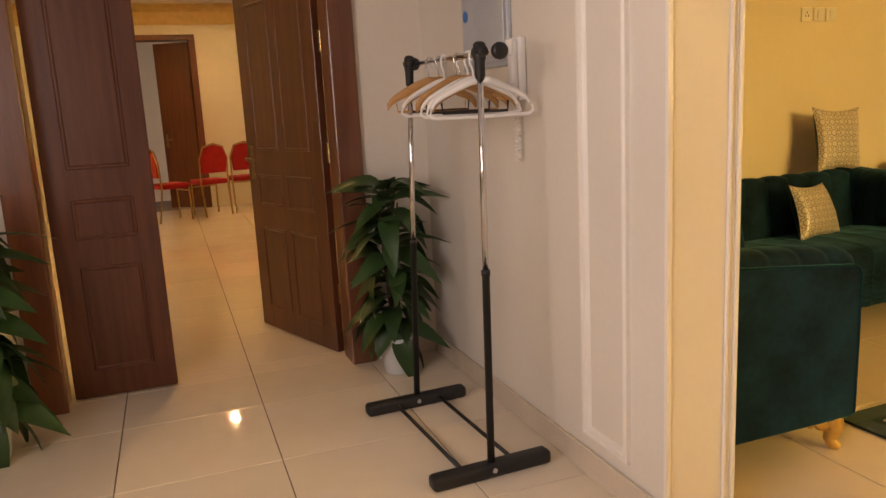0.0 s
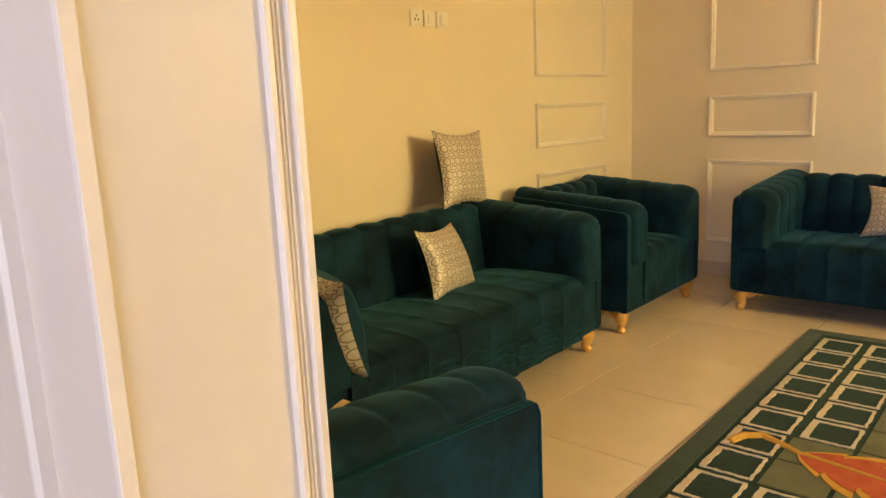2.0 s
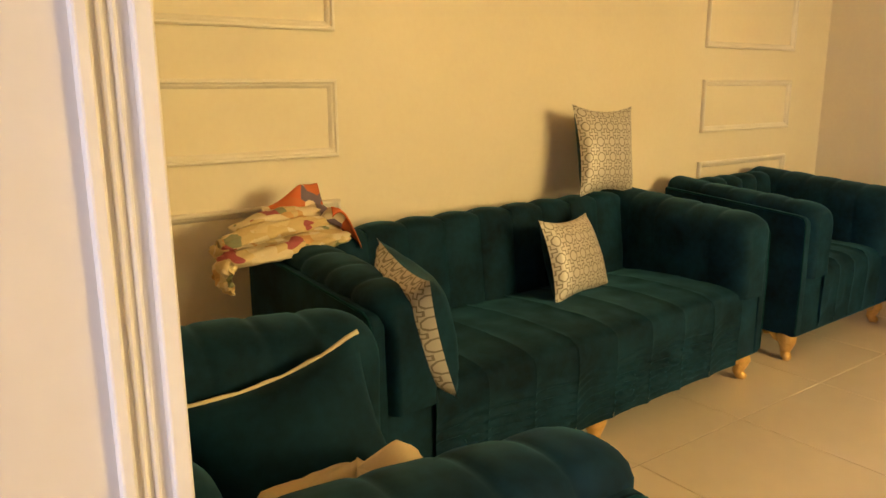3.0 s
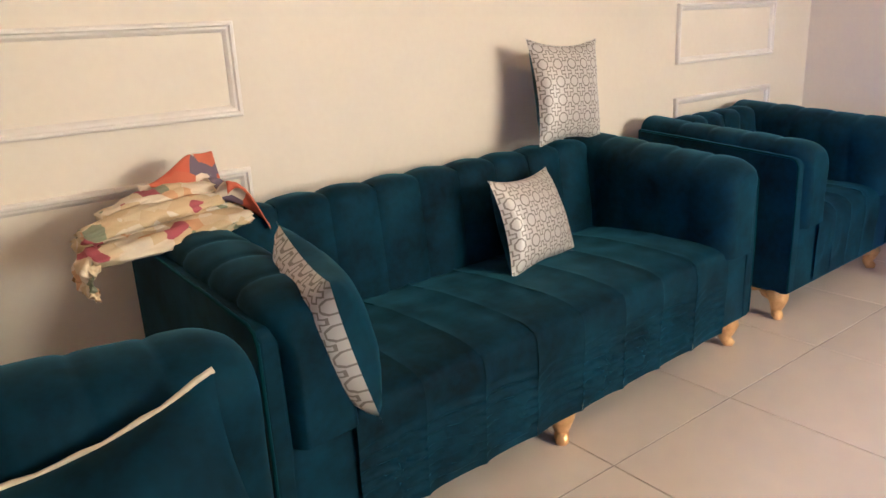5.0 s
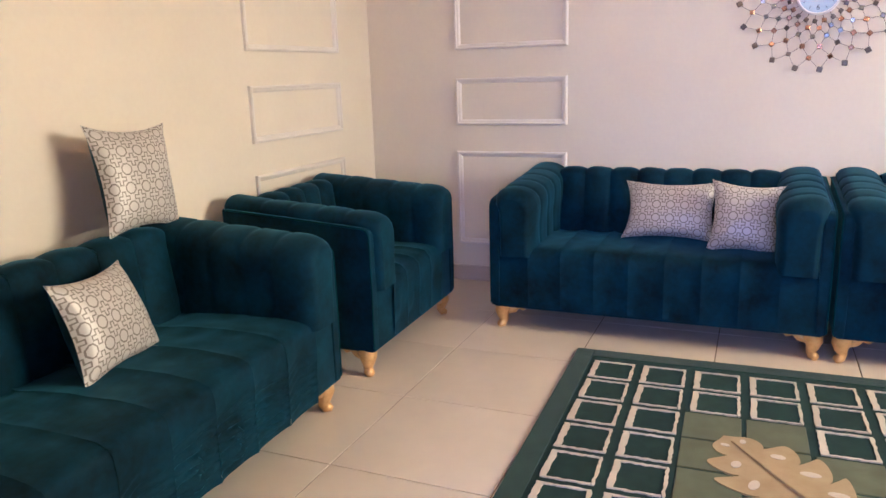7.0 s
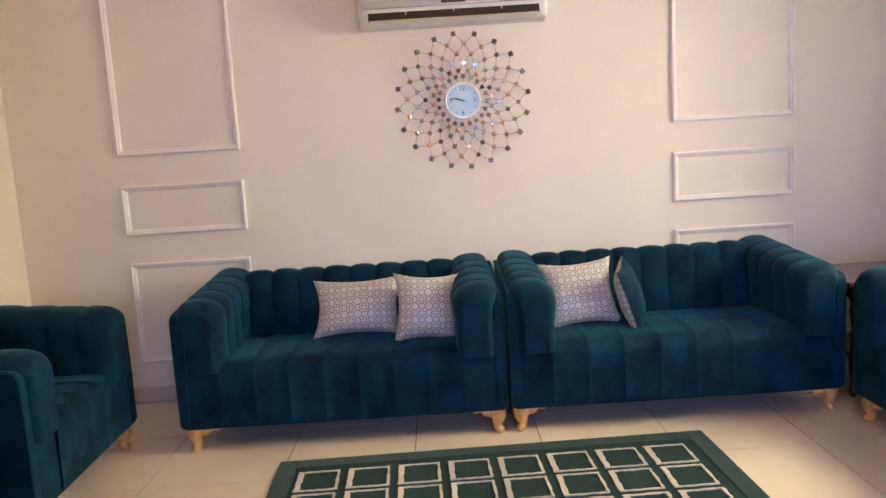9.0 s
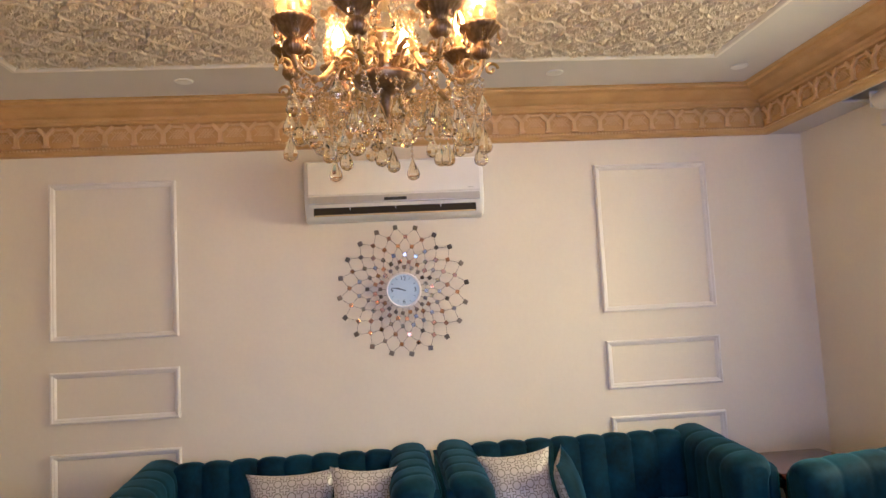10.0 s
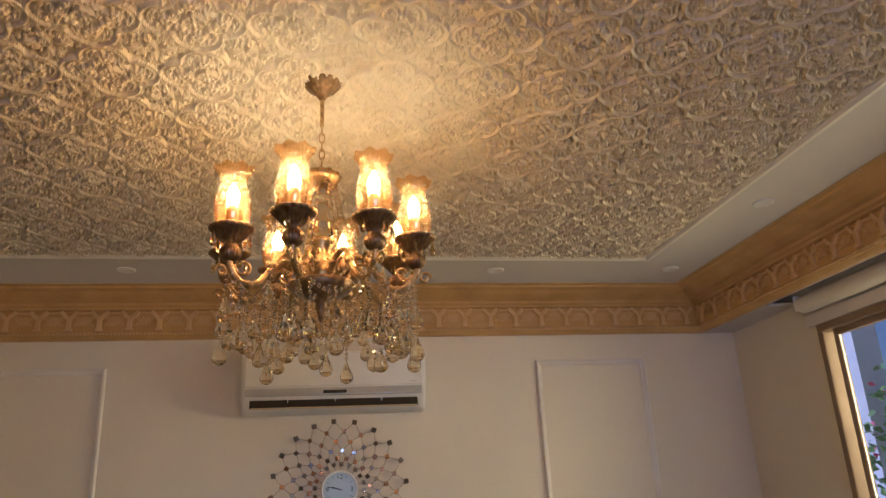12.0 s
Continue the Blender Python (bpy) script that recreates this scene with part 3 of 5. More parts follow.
def cabriole_leg():
    bm = bmesh.new()
    line = [(0, 0.0, 0.132), (0.006, 0.006, 0.108), (0.014, 0.014, 0.084), (0.010, 0.010, 0.056), (0.005, 0.005, 0.034), (0.012, 0.012, 0.018), (0.024, 0.024, 0.016), (0.030, 0.030, 0.022)]
    tube(bm, line, [0.047, 0.046, 0.040, 0.029, 0.023, 0.024, 0.022, 0.012], 12)
    for q in ((1, 0), (0, 1)):
        tip = [(-k * q[0], -k * q[1], zz) for k, zz in ((0.01, 0.098), (0.050, 0.104), (0.074, 0.115), (0.098, 0.110), (0.135, 0.126))]
        tube(bm, tip, [0.034, 0.028, 0.016, 0.020, 0.006], 8)
    return bm


LEG = as_mesh("leg", cabriole_leg(), M_GOLDLEG, True)
HB, AW, D = 0.79, 0.212, 0.75
BACK = [(0.205, 0.40), (0.190, 0.55), (0.172, 0.70), (0.165, 0.775), (0.12, HB + 0.006), (0.05, HB), (0.012, 0.765), (0.010, 0.64)]
SEAT = [(0.17, 0.43), (0.35, 0.452), (0.56, 0.456), (0.70, 0.452), (D + 0.012, 0.438), (D + 0.026, 0.395), (D + 0.022, 0.28), (D + 0.016, 0.145)]


def arm_mesh(side):
    """The padded roll of an arm, outer face at x = 0 and reaching inwards: soft channels over the top and a full rounded front."""
    prof = resample([(0.042, 0.40), (0.040, 0.62), (0.034, 0.69), (0.022, 0.712), (0.014, 0.745), (0.034, 0.778), (0.09, 0.792), (AW - 0.045, 0.784), (AW + 0.014, 0.748), (AW + 0.026, 0.68), (AW + 0.014, 0.55), (AW + 0.020, 0.405)], 34)
    tang = np.gradient(prof, axis=0)
    nrm = np.stack([tang[:, 1], -tang[:, 0]], 1)
    nrm /= np.linalg.norm(nrm, axis=1)[:, None]
    y1, end, n = D + 0.048, 0.10, 96
    creases = [0.20, 0.345, 0.49, 0.63]
    bm = bmesh.new()

    def f(u, v):
        a = min(1.0, u / 0.8)
        y = 0.015 + a * (y1 - end - 0.015)
        k = 1.0
        if u > 0.8:
            b = (u - 0.8) / 0.2
            y, k = y1 - end + end * math.sin(b * math.pi / 2), math.cos(b * math.pi / 2)
        p, q = prof[int(round(v * 34))], nrm[int(round(v * 34))]
        soft = min(1.0, max(0.0, (v - 0.22) / 0.1))
        s = -soft * 0.0065 * sum(math.exp(-abs((y - c) / 0.014) ** 1.3) for c in creases) + 0.004 * soft * noise.noise((y * 7, v * 5, side))
        x, z = p[0] - q[0] * s, p[1] - q[1] * s
        cx = AW / 2 + 0.02
        x = cx + (x - cx) * (1 - 0.44 * (1 - k))
        z = 0.44 + (z - 0.44) * (1 - 0.13 * (1 - k))
        z += (0.016 - 0.055 * y / D) * min(1.0, max(0.0, (z - 0.5) / 0.22))
        return Vector((-side * x, y, z))
    vs = grid(bm, f, n, 34)
    bm.faces.new(vs[-1])
    return as_mesh("arm", bm, M_VELVET, True)


def side_panel_mesh(side):
    """The flat upholstered outer side under the arm's roll, down to the legs."""
    bm = bmesh.new()
    out = [(0.010, 0.132), (D + 0.020, 0.132), (D + 0.022, 0.40), (D + 0.020, 0.672), (D + 0.008, 0.690), (D - 0.02, 0.698), (0.3, 0.733), (0.010, 0.755)]
    a, b = [[bm.verts.new((-side * x, y, z)) for y, z in out] for x in (0.0, 0.046)]
    bm.faces.new(a)
    bm.faces.new(b)
    for k in range(len(out)):
        bm.faces.new((a[k], a[(k + 1) % len(out)], b[(k + 1) % len(out)], b[k]))
    bmesh.ops.bevel(bm, geom=bm.edges[:], offset=0.008, segments=2, affect="EDGES", profile=0.5)
    return as_mesh("side_panel", bm, M_VELVET, False)


PANEL_MESH = {-1: side_panel_mesh(-1), 1: side_panel_mesh(1)}
ARM_MESH = {-1: arm_mesh(-1), 1: arm_mesh(1)}


def sofa(name, length, n_back, n_seat, m, label, gather=0.0, mid_leg=False, group=""):
    """Stands with its back at y = 0 and faces +y; x from -length / 2 to length / 2."""
    h = length / 2
    so = thing(name, m, label, "sofa" if length > 1.2 else "armchair", group)
    part("base", rounded_slab(bmesh.new(), -h + 0.006, h - 0.006, 0.012, D + 0.016, 0.122, 0.41, 0.018), M_VELVET, so, "", True)
    part("back_panel", rounded_slab(bmesh.new(), -h + 0.01, h - 0.01, 0.008, 0.15, 0.40, 0.745, 0.02), M_VELVET, so, "", True)
    wb = (length - 2 * AW) / n_back
    bk = [as_mesh("back_channel", channel(BACK, wb, 0.016, seed=k), M_VELVET, True) for k in range(2)]
    for k in range(n_back):
        part("back_channel", bk[k % 2], None, so, m=pose(-h + AW + k * wb, 0, 0))
    ws = (length - 2 * AW + 0.02) / n_seat
    st = [as_mesh("seat_channel", channel(SEAT if gather < 0.01 else SEAT[:-1] + [(D + 0.018, 0.118)], ws, 0.010, 8, gather if k else gather * 0.25, seed=k + 5), M_VELVET, True) for k in range(3)]
    for k in range(n_seat):
        part("seat_channel", st[(k * 2 + k // 3) % 3], None, so, m=pose(-h + AW - 0.01 + k * ws, 0, 0))
    for side in (-1, 1):
        part("arm", ARM_MESH[side], None, so, m=pose(side * h, 0, 0))
        part("side_panel", PANEL_MESH[side], None, so, "flat velvet outer side", m=pose(side * h, 0, 0))
        e = side * (h + 0.001)
        part("piping", tube(bmesh.new(), [(e, 0.03, 0.751), (e, 0.3, 0.731), (e, D - 0.02, 0.695), (e, D + 0.006, 0.684), (e, D + 0.018, 0.66), (e, D + 0.020, 0.40), (e, D + 0.018, 0.145)], 0.0045, 6), M_SEAM, so, "dark velvet welt", True)
    spots = [(-h + 0.055, D - 0.05, -90 + 180), (h - 0.055, D - 0.05, 0), (-h + 0.055, 0.07, 180), (h - 0.055, 0.07, -90)]
    if mid_leg:
        spots.append((0.02, D - 0.04, 0))
    for x, y, a in spots:
        part("leg", LEG, None, so, "carved gold cabriole leg", m=pose(x, y, 0.002, 0, 0, a))
    return so


sofa("sofa", 2.0, 9, 8, pose(3.40, 3.738, 0, 0, 0, 182.5), "long teal channel-tufted velvet sofa with gold legs against the cream wall", 0.024, True)
sofa("sofa", 1.585, 8, 7, pose(6.32, 1.960, 0, 0, 0, 90), "teal channel-tufted velvet loveseat holding two silver cushions", 0.003, group="loveseats on the clock wall")
sofa("sofa", 1.62, 8, 7, pose(6.32, 0.33, 0, 0, 0, 90), "teal channel-tufted velvet loveseat beside a dark side table", 0.003, group="loveseats on the clock wall")
sofa("sofa", 1.62, 8, 7, pose(4.67, -1.255, 0, 0, 0, 0), "teal channel-tufted velvet loveseat under the window", 0.003)
sofa("armchair", 1.0, 4, 4, pose(5.212, 3.80, 0, 0, 0, 181.5), "teal velvet armchair with high padded arms in the corner", 0.003, group="matching armchairs")
sofa("armchair", 1.01, 4, 4, pose(1.65, 2.462, 0, 0, 0, -90) @ Matrix.Diagonal((1, 0.90, 1, 1)), "teal velvet armchair with a green pillow beside the opening", 0.003, group="matching armchairs")


# ---- cushions ----
def cushion(w, h, t, m, label, front=M_JACQ, back=M_VELVET, edge=None, name="cushion", group="silver patterned cushions", seed=0):
    """Lies in x and z about its middle, front towards -y."""
    cu = thing(name, m, label, "cushion", group)
    rnd = random.Random(seed)
    bend = rnd.uniform(-0.012, 0.012)

    def face(sgn):
        def f(u, v):
            a, b = 2 * u - 1, 2 * v - 1
            q = (1 - abs(a) ** 2.4) * (1 - abs(b) ** 2.4)
            x = a * w / 2 * (1 - 0.15 * (1 - b * b) * abs(a) ** 3)
            z = b * h / 2 * (1 - 0.15 * (1 - a * a) * abs(b) ** 3)
            wr = 0.004 * noise.noise((a * 3 + seed, b * 3, sgn))
            return Vector((x, sgn * (t / 2 * max(q, 0) ** 0.55 + wr * max(q, 0) ** 0.3) + bend * a * b, z))
        return f
    for sgn, nm, mt in ((-1, "front_cover", front), (1, "back_cover", back)):
        bm = bmesh.new()
        grid(bm, face(sgn), 18, 18, uv=lambda u, v: (u * w, v * h))
        part(nm, bm, mt, cu, "plain teal velvet back" if mt is M_VELVET and front is M_JACQ and sgn > 0 else "", True)
    if edge:
        pts = [face(1)(k / 14, 1) + Vector((0, 0, 0.002 * math.sin(k * 2.1))) for k in range(15)]
        part("piping", tube(bmesh.new(), pts, 0.006, 6), edge, cu, "cream twisted cord piping", True)
    return cu


# on the long sofa
cushion(0.385, 0.42, 0.12, pose(4.135, 3.68, 0.980, -10, 3, 0), "silver lattice cushion standing on top of the sofa back", seed=1)
cushion(0.43, 0.34, 0.14, pose(3.672, 3.41, 0.592, -20, 3, 16), "silver lattice cushion leaning in the long sofa's corner", seed=2)
cushion(0.39, 0.38, 0.17, pose(2.645, 3.04, 0.625, 14, 6, -99), "silver lattice cushion with teal back leaning on the arm", seed=3)
# on the loveseats
cushion(0.48, 0.32, 0.14, pose(5.95, 1.90, 0.605, -24, 0, -90), "oblong silver lattice cushion on the loveseat", seed=4)
cushion(0.36, 0.36, 0.14, pose(5.83, 1.525, 0.605, -20, 4, -84), "square silver lattice cushion beside the loveseat arm", seed=5)
cushion(0.40, 0.36, 0.14, pose(5.89, 0.735, 0.615, -22, -3, -88), "square silver lattice cushion on the loveseat", seed=6)
cushion(0.36, 0.36, 0.12, pose(5.86, 0.475, 0.595, 16, 6, 163), "tilted silver cushion showing its plain teal back", seed=7)
# on the near armchair
cushion(0.43, 0.42, 0.15, pose(2.08, 2.605, 0.53, -27, -11, -4), "plain teal velvet pillow with cream cord piping", M_VELVET, M_VELVET, M_PAPER, "pillow", "", 8)


def draped(name, label, cx, cy, z, rx, ry, height, material, seed, category="cloth"):
    """A crumpled heap of cloth on a flat base."""
    bm = bmesh.new()

    def f(u, v):
        th = 2 * math.pi * u
        ph = v * math.pi / 2
        rr = math.cos(ph) ** 0.45
        k = 1 + 0.28 * noise.noise((math.cos(th) * 1.7 + seed, math.sin(th) * 1.7, v * 2.5)) + 0.10 * noise.noise((math.cos(th) * 6, math.sin(th) * 6 + seed, v * 8))
        return Vector((rx * rr * k * math.cos(th), ry * rr * k * math.sin(th), height * math.sin(ph) * (0.85 + 0.5 * noise.noise((math.cos(th) * 2, math.sin(th) * 2, seed + v * 2)))))
    grid(bm, f, 56, 22)
    bmesh.ops.remove_doubles(bm, verts=bm.verts, dist=1e-4)
    ob = part(name, bm, material, None, "", True)
    ob.matrix_world = pose(cx, cy, z, 0, 0, 15)
    return tagged(ob, label, category)


def quilt():
    """A folded patchwork bundle over the sofa's corner: a creased roll, a flap standing up and a tail hanging over."""
    q = thing("quilt", pose(2.475, 3.57, 0.742, 0, -3, 8), "crumpled multicoloured patchwork cloth over the sofa corner", "cloth")
    def fold(pts, wide, high, material, seed):
        """A soft flattened roll of cloth along pts, creased across and tapering at its ends."""
        line = resample(pts, 40)
        bm = bmesh.new()

        def f(u, v):
            p, a = Vector(line[int(round(u * 40))]), 2 * math.pi * v
            c = Vector((u * 4 + seed, math.cos(a) * 1.4, math.sin(a) * 1.4))
            k = (0.35 + 0.65 * math.sin(math.pi * (0.06 + 0.88 * u)) ** 0.5) * (1 + 0.30 * noise.noise(c) + 0.12 * math.sin(5 * a + u * 9 + 4 * noise.noise(c * 1.5)))
            return p + Vector((0.012 * noise.noise(c * 2), wide * k * math.cos(a), high * k * math.sin(a)))
        vs = grid(bm, f, 40, 30)
        for row in (vs[0], vs[-1]):
            bm.faces.new(row[:-1])
        bmesh.ops.remove_doubles(bm, verts=bm.verts, dist=1e-5)
        part("fold", bm, material, q, "", True)
    fold([(-0.23, -0.06, 0.028), (0.0, -0.08, 0.034), (0.20, -0.07, 0.030)], 0.075, 0.030, M_PATCH, 1)
    fold([(-0.21, 0.03, 0.040), (0.0, 0.0, 0.055), (0.22, 0.02, 0.042)], 0.070, 0.034, M_PATCH, 4)
    fold([(-0.22, -0.03, 0.078), (-0.05, -0.05, 0.096), (0.15, -0.03, 0.084)], 0.050, 0.026, M_PATCH, 7)
    fold([(-0.14, 0.04, 0.098), (0.02, 0.03, 0.122), (0.18, 0.03, 0.104)], 0.048, 0.022, M_PATCH, 9)
    fold([(-0.20, -0.05, 0.040), (-0.265, -0.07, -0.010), (-0.235, -0.08, -0.055)], 0.055, 0.028, M_PATCH, 12)

    def sheet(f, nu, nv, thick):
        bm = bmesh.new()
        top = grid(bm, f, nu, nv)
        low = grid(bm, lambda u, v: f(u, v) + thick, nu, nv)
        edge = lambda g: [r[0] for r in g] + g[-1][1:] + [r[-1] for r in reversed(g[:-1])] + g[0][-2:0:-1]
        e0, e1 = edge(top), edge(low)
        for k in range(len(e0)):
            bm.faces.new((e0[k], e0[(k + 1) % len(e0)], e1[(k + 1) % len(e0)], e1[k]))
        return bm
    part("flap", sheet(lambda u, v: Vector((-0.03 + 0.23 * u + 0.02 * v, 0.02 + 0.06 * v + 0.015 * math.sin(u * 9), 0.09 + 0.115 * v * (0.45 + 0.55 * u) + 0.014 * math.sin(u * 8 + v * 3))), 18, 12, Vector((0, 0.010, 0))), M_PATCH2, q, "orange and purple printed flap", True)
    part("tail", sheet(lambda u, v: Vector((0.15 + 0.11 * u + 0.012 * math.sin(v * 12), -0.09 + 0.17 * v, 0.112 - 0.11 * u * u + 0.022 * math.sin(v * 11 + u * 4))), 12, 16, Vector((0, 0, -0.010))), M_PATCH2, q, "orange and purple printed end", True)
    return q


quilt()
draped("folded_cloth", "cream satin cloth lying on the armchair seat", 2.08, 2.37, 0.452, 0.20, 0.16, 0.18, M_YELLOW, 4)


# ---- rug ----
RUG = pose(5.385, 2.25, 0.0, 0, 0, 1.5)          # its north-east corner; local x runs to the west when negative


def make_rug():
    rug = thing("rug", RUG, "dark green wool rug with cream squares and large leaves", "rug")
    L, W, b = 2.875, 1.985, 0.085
    part("backing", bx(-L, 0, -W, 0, 0.0, 0.007, 0.002), M_RUGDARK, rug)
    bm = bmesh.new()
    for q in ((-L, 0, -b, 0), (-L, 0, -W, -W + b), (-L, -L + b, -W + b, -b), (-b, 0, -W + b, -b)):
        box(bm, *q, 0.004, 0.0115, 0.002)
    part("border", bm, M_RUGEDGE, rug, "sage green plain border")
    px, py, n, k = 0.2205, 0.2225, 12, 8
    sx, sy = 0.190, 0.184
    spans = {1: (6, 7), 2: (2, 3, 4, 5, 6, 7), 3: (2, 3, 4, 5, 6, 7, 8), 4: (3, 4, 5, 6, 7, 8, 9), 5: (3, 4, 5, 8, 9), 6: (4, 5)}
    olive = {(i, j) for j, row in spans.items() for i in row}
    frames = []
    for v in range(3):
        rnd = random.Random(v + 40)
        bm = bmesh.new()
        t = 0.0115
        for x0, x1, y0, y1 in ((0, sx, 0, t), (0, sx, sy - 2.0 * t, sy), (0, t * 0.75, t, sy - 2.0 * t), (sx - t * 0.75, sx, t, sy - 2.0 * t)):
            steps = 12
            long_x = (x1 - x0) > (y1 - y0)
            lo, hi = [], []
            for s in range(steps + 1):
                a = s / steps
                j0, j1 = rnd.uniform(-0.0032, 0.0032), rnd.uniform(-0.0032, 0.0032)
                if long_x:
                    lo.append(bm.verts.new((x0 + a * (x1 - x0), y0 + j0, 0.0118))); hi.append(bm.verts.new((x0 + a * (x1 - x0), y1 + j1, 0.0118)))
                else:
                    lo.append(bm.verts.new((x0 + j0, y0 + a * (y1 - y0), 0.0118))); hi.append(bm.verts.new((x1 + j1, y0 + a * (y1 - y0), 0.0118)))
            for s in range(steps):
                bm.faces.new((lo[s], lo[s + 1], hi[s + 1], hi[s]))
        ext = bmesh.ops.extrude_face_region(bm, geom=bm.faces[:])
        for e in ext["geom"]:
            if isinstance(e, bmesh.types.BMVert):
                e.co.z = 0.006
        frames.append(as_mesh("square", bm, M_RUGCREAM))
    block = as_mesh("block", bx(-0.006, sx + 0.014, -0.004, sy + 0.018, 0.006, 0.0105, 0.002), M_RUGOLIVE)
    for i in range(n):
        for j in range(k):
            at = pose(-0.135 - i * px - sx, -0.108 - j * py - sy, 0)
            if (i, j) in olive:
                part("block", block, None, rug, "olive block", m=at)
            else:
                part("square", frames[(i * 5 + j * 3) % 3], None, rug, "cream square outline", m=at)
    return rug


rug = make_rug()


def rug_leaf(x, y, turn, length, width, lobes, rim, fill, label, stalk=0.12, tips=None):
    """A lobed leaf in cut pile: an outer rim and a smaller inner field with veins."""
    def outline(s, z, scale):
        bm = bmesh.new()
        n = 110
        ring = []
        for side in (1, -1):
            for k in range(n + 1):
                a = k / n if side > 0 else 1 - k / n
                w = width * math.sin(math.pi * min(1, a ** 0.8)) ** 0.8 * (0.60 + 0.40 * abs(math.sin(math.pi * lobes * a)) ** 0.7) * scale
                ring.append(((a - 0.5) * length * (0.9 + 0.1 * scale) + 0.07 * abs(math.sin(math.pi * lobes * a)) * w / max(width, 1e-6), side * w / 2))
        verts = [bm.verts.new((p[0], p[1], z)) for p in ring]
        c = [bm.verts.new(((k / n - 0.5) * length * (0.9 + 0.1 * scale), 0, z)) for k in range(n + 1)]
        for k in range(n):
            bm.faces.new((c[k], c[k + 1], verts[k + 1], verts[k]))
            bm.faces.new((c[n - k], c[n - k - 1], verts[n + 2 + k], verts[n + 1 + k]))
        bmesh.ops.remove_doubles(bm, verts=bm.verts, dist=1e-4)
        ext = bmesh.ops.extrude_face_region(bm, geom=bm.faces[:])
        for e in ext["geom"]:
            if isinstance(e, bmesh.types.BMVert):
                e.co.z = s
        return bm
    base = part("leaf", outline(0.0135, 0.006, 1.0), rim, rug, label, m=RUG.inverted() @ pose(x, y, 0, 0, 0, turn))
    if tips is not None:
        for side, q in itertools.product((1, -1), range(lobes)):
            a = (q + 0.5) / lobes
            w = width * math.sin(math.pi * min(1, a ** 0.8)) ** 0.8
            if w < 0.05:
                continue
            big = tips is M_RUGRED
            at = pose((a - 0.5) * length, side * w * 0.26, 0.0125, 0, 0, side * 40) @ Matrix.Diagonal((length / lobes * (0.34 if big else 0.13), w * (0.17 if big else 0.08), 0.5, 1))
            part("lobe", lathe(bmesh.new(), [(0.0005, 0.0), (1, 0.0), (1, 0.004), (0.0005, 0.005)], 14), tips, base, m=at)
    elif fill is not None:
        part("leaf_field", outline(0.0155, 0.012, 0.76), fill, base)
    bm = bmesh.new()
    tube(bm, [(-length / 2, 0, 0.0155), (0, 0.008, 0.0158), (length * 0.42, 0, 0.0155)], [0.009, 0.006, 0.003], 6)
    if stalk:
        tube(bm, [(-length / 2 + 0.02, 0, 0.008), (-length / 2 - stalk * 0.35, 0.035, 0.008), (-length / 2 - stalk * 0.72, 0.05, 0.008), (-length / 2 - stalk * 0.95, 0.0, 0.008), (-length / 2 - stalk, -0.08, 0.008)], [0.012, 0.013, 0.016, 0.018, 0.016], 8)
    part("vein", bm, rim, base)


rug_leaf(4.42, 1.36, 37, 0.64, 0.42, 5, M_RUGLEAF, None, "large cream leaf motif", 0.0, M_RUGCREAM)
rug_leaf(4.46, 0.76, -58, 0.62, 0.36, 6, M_RUGLEAF, None, "straw leaf motif with rust lobes", 0.0, M_RUGRED)
rug_leaf(3.76, 1.54, -100, 0.62, 0.38, 5, M_RUGGOLD, M_RUGRED, "golden-edged rust leaf motif", 0.22)
rug_leaf(3.52, 1.00, -80, 0.50, 0.32, 5, M_RUGGOLD, M_RUGRED, "golden-edged rust leaf motif", 0.34)


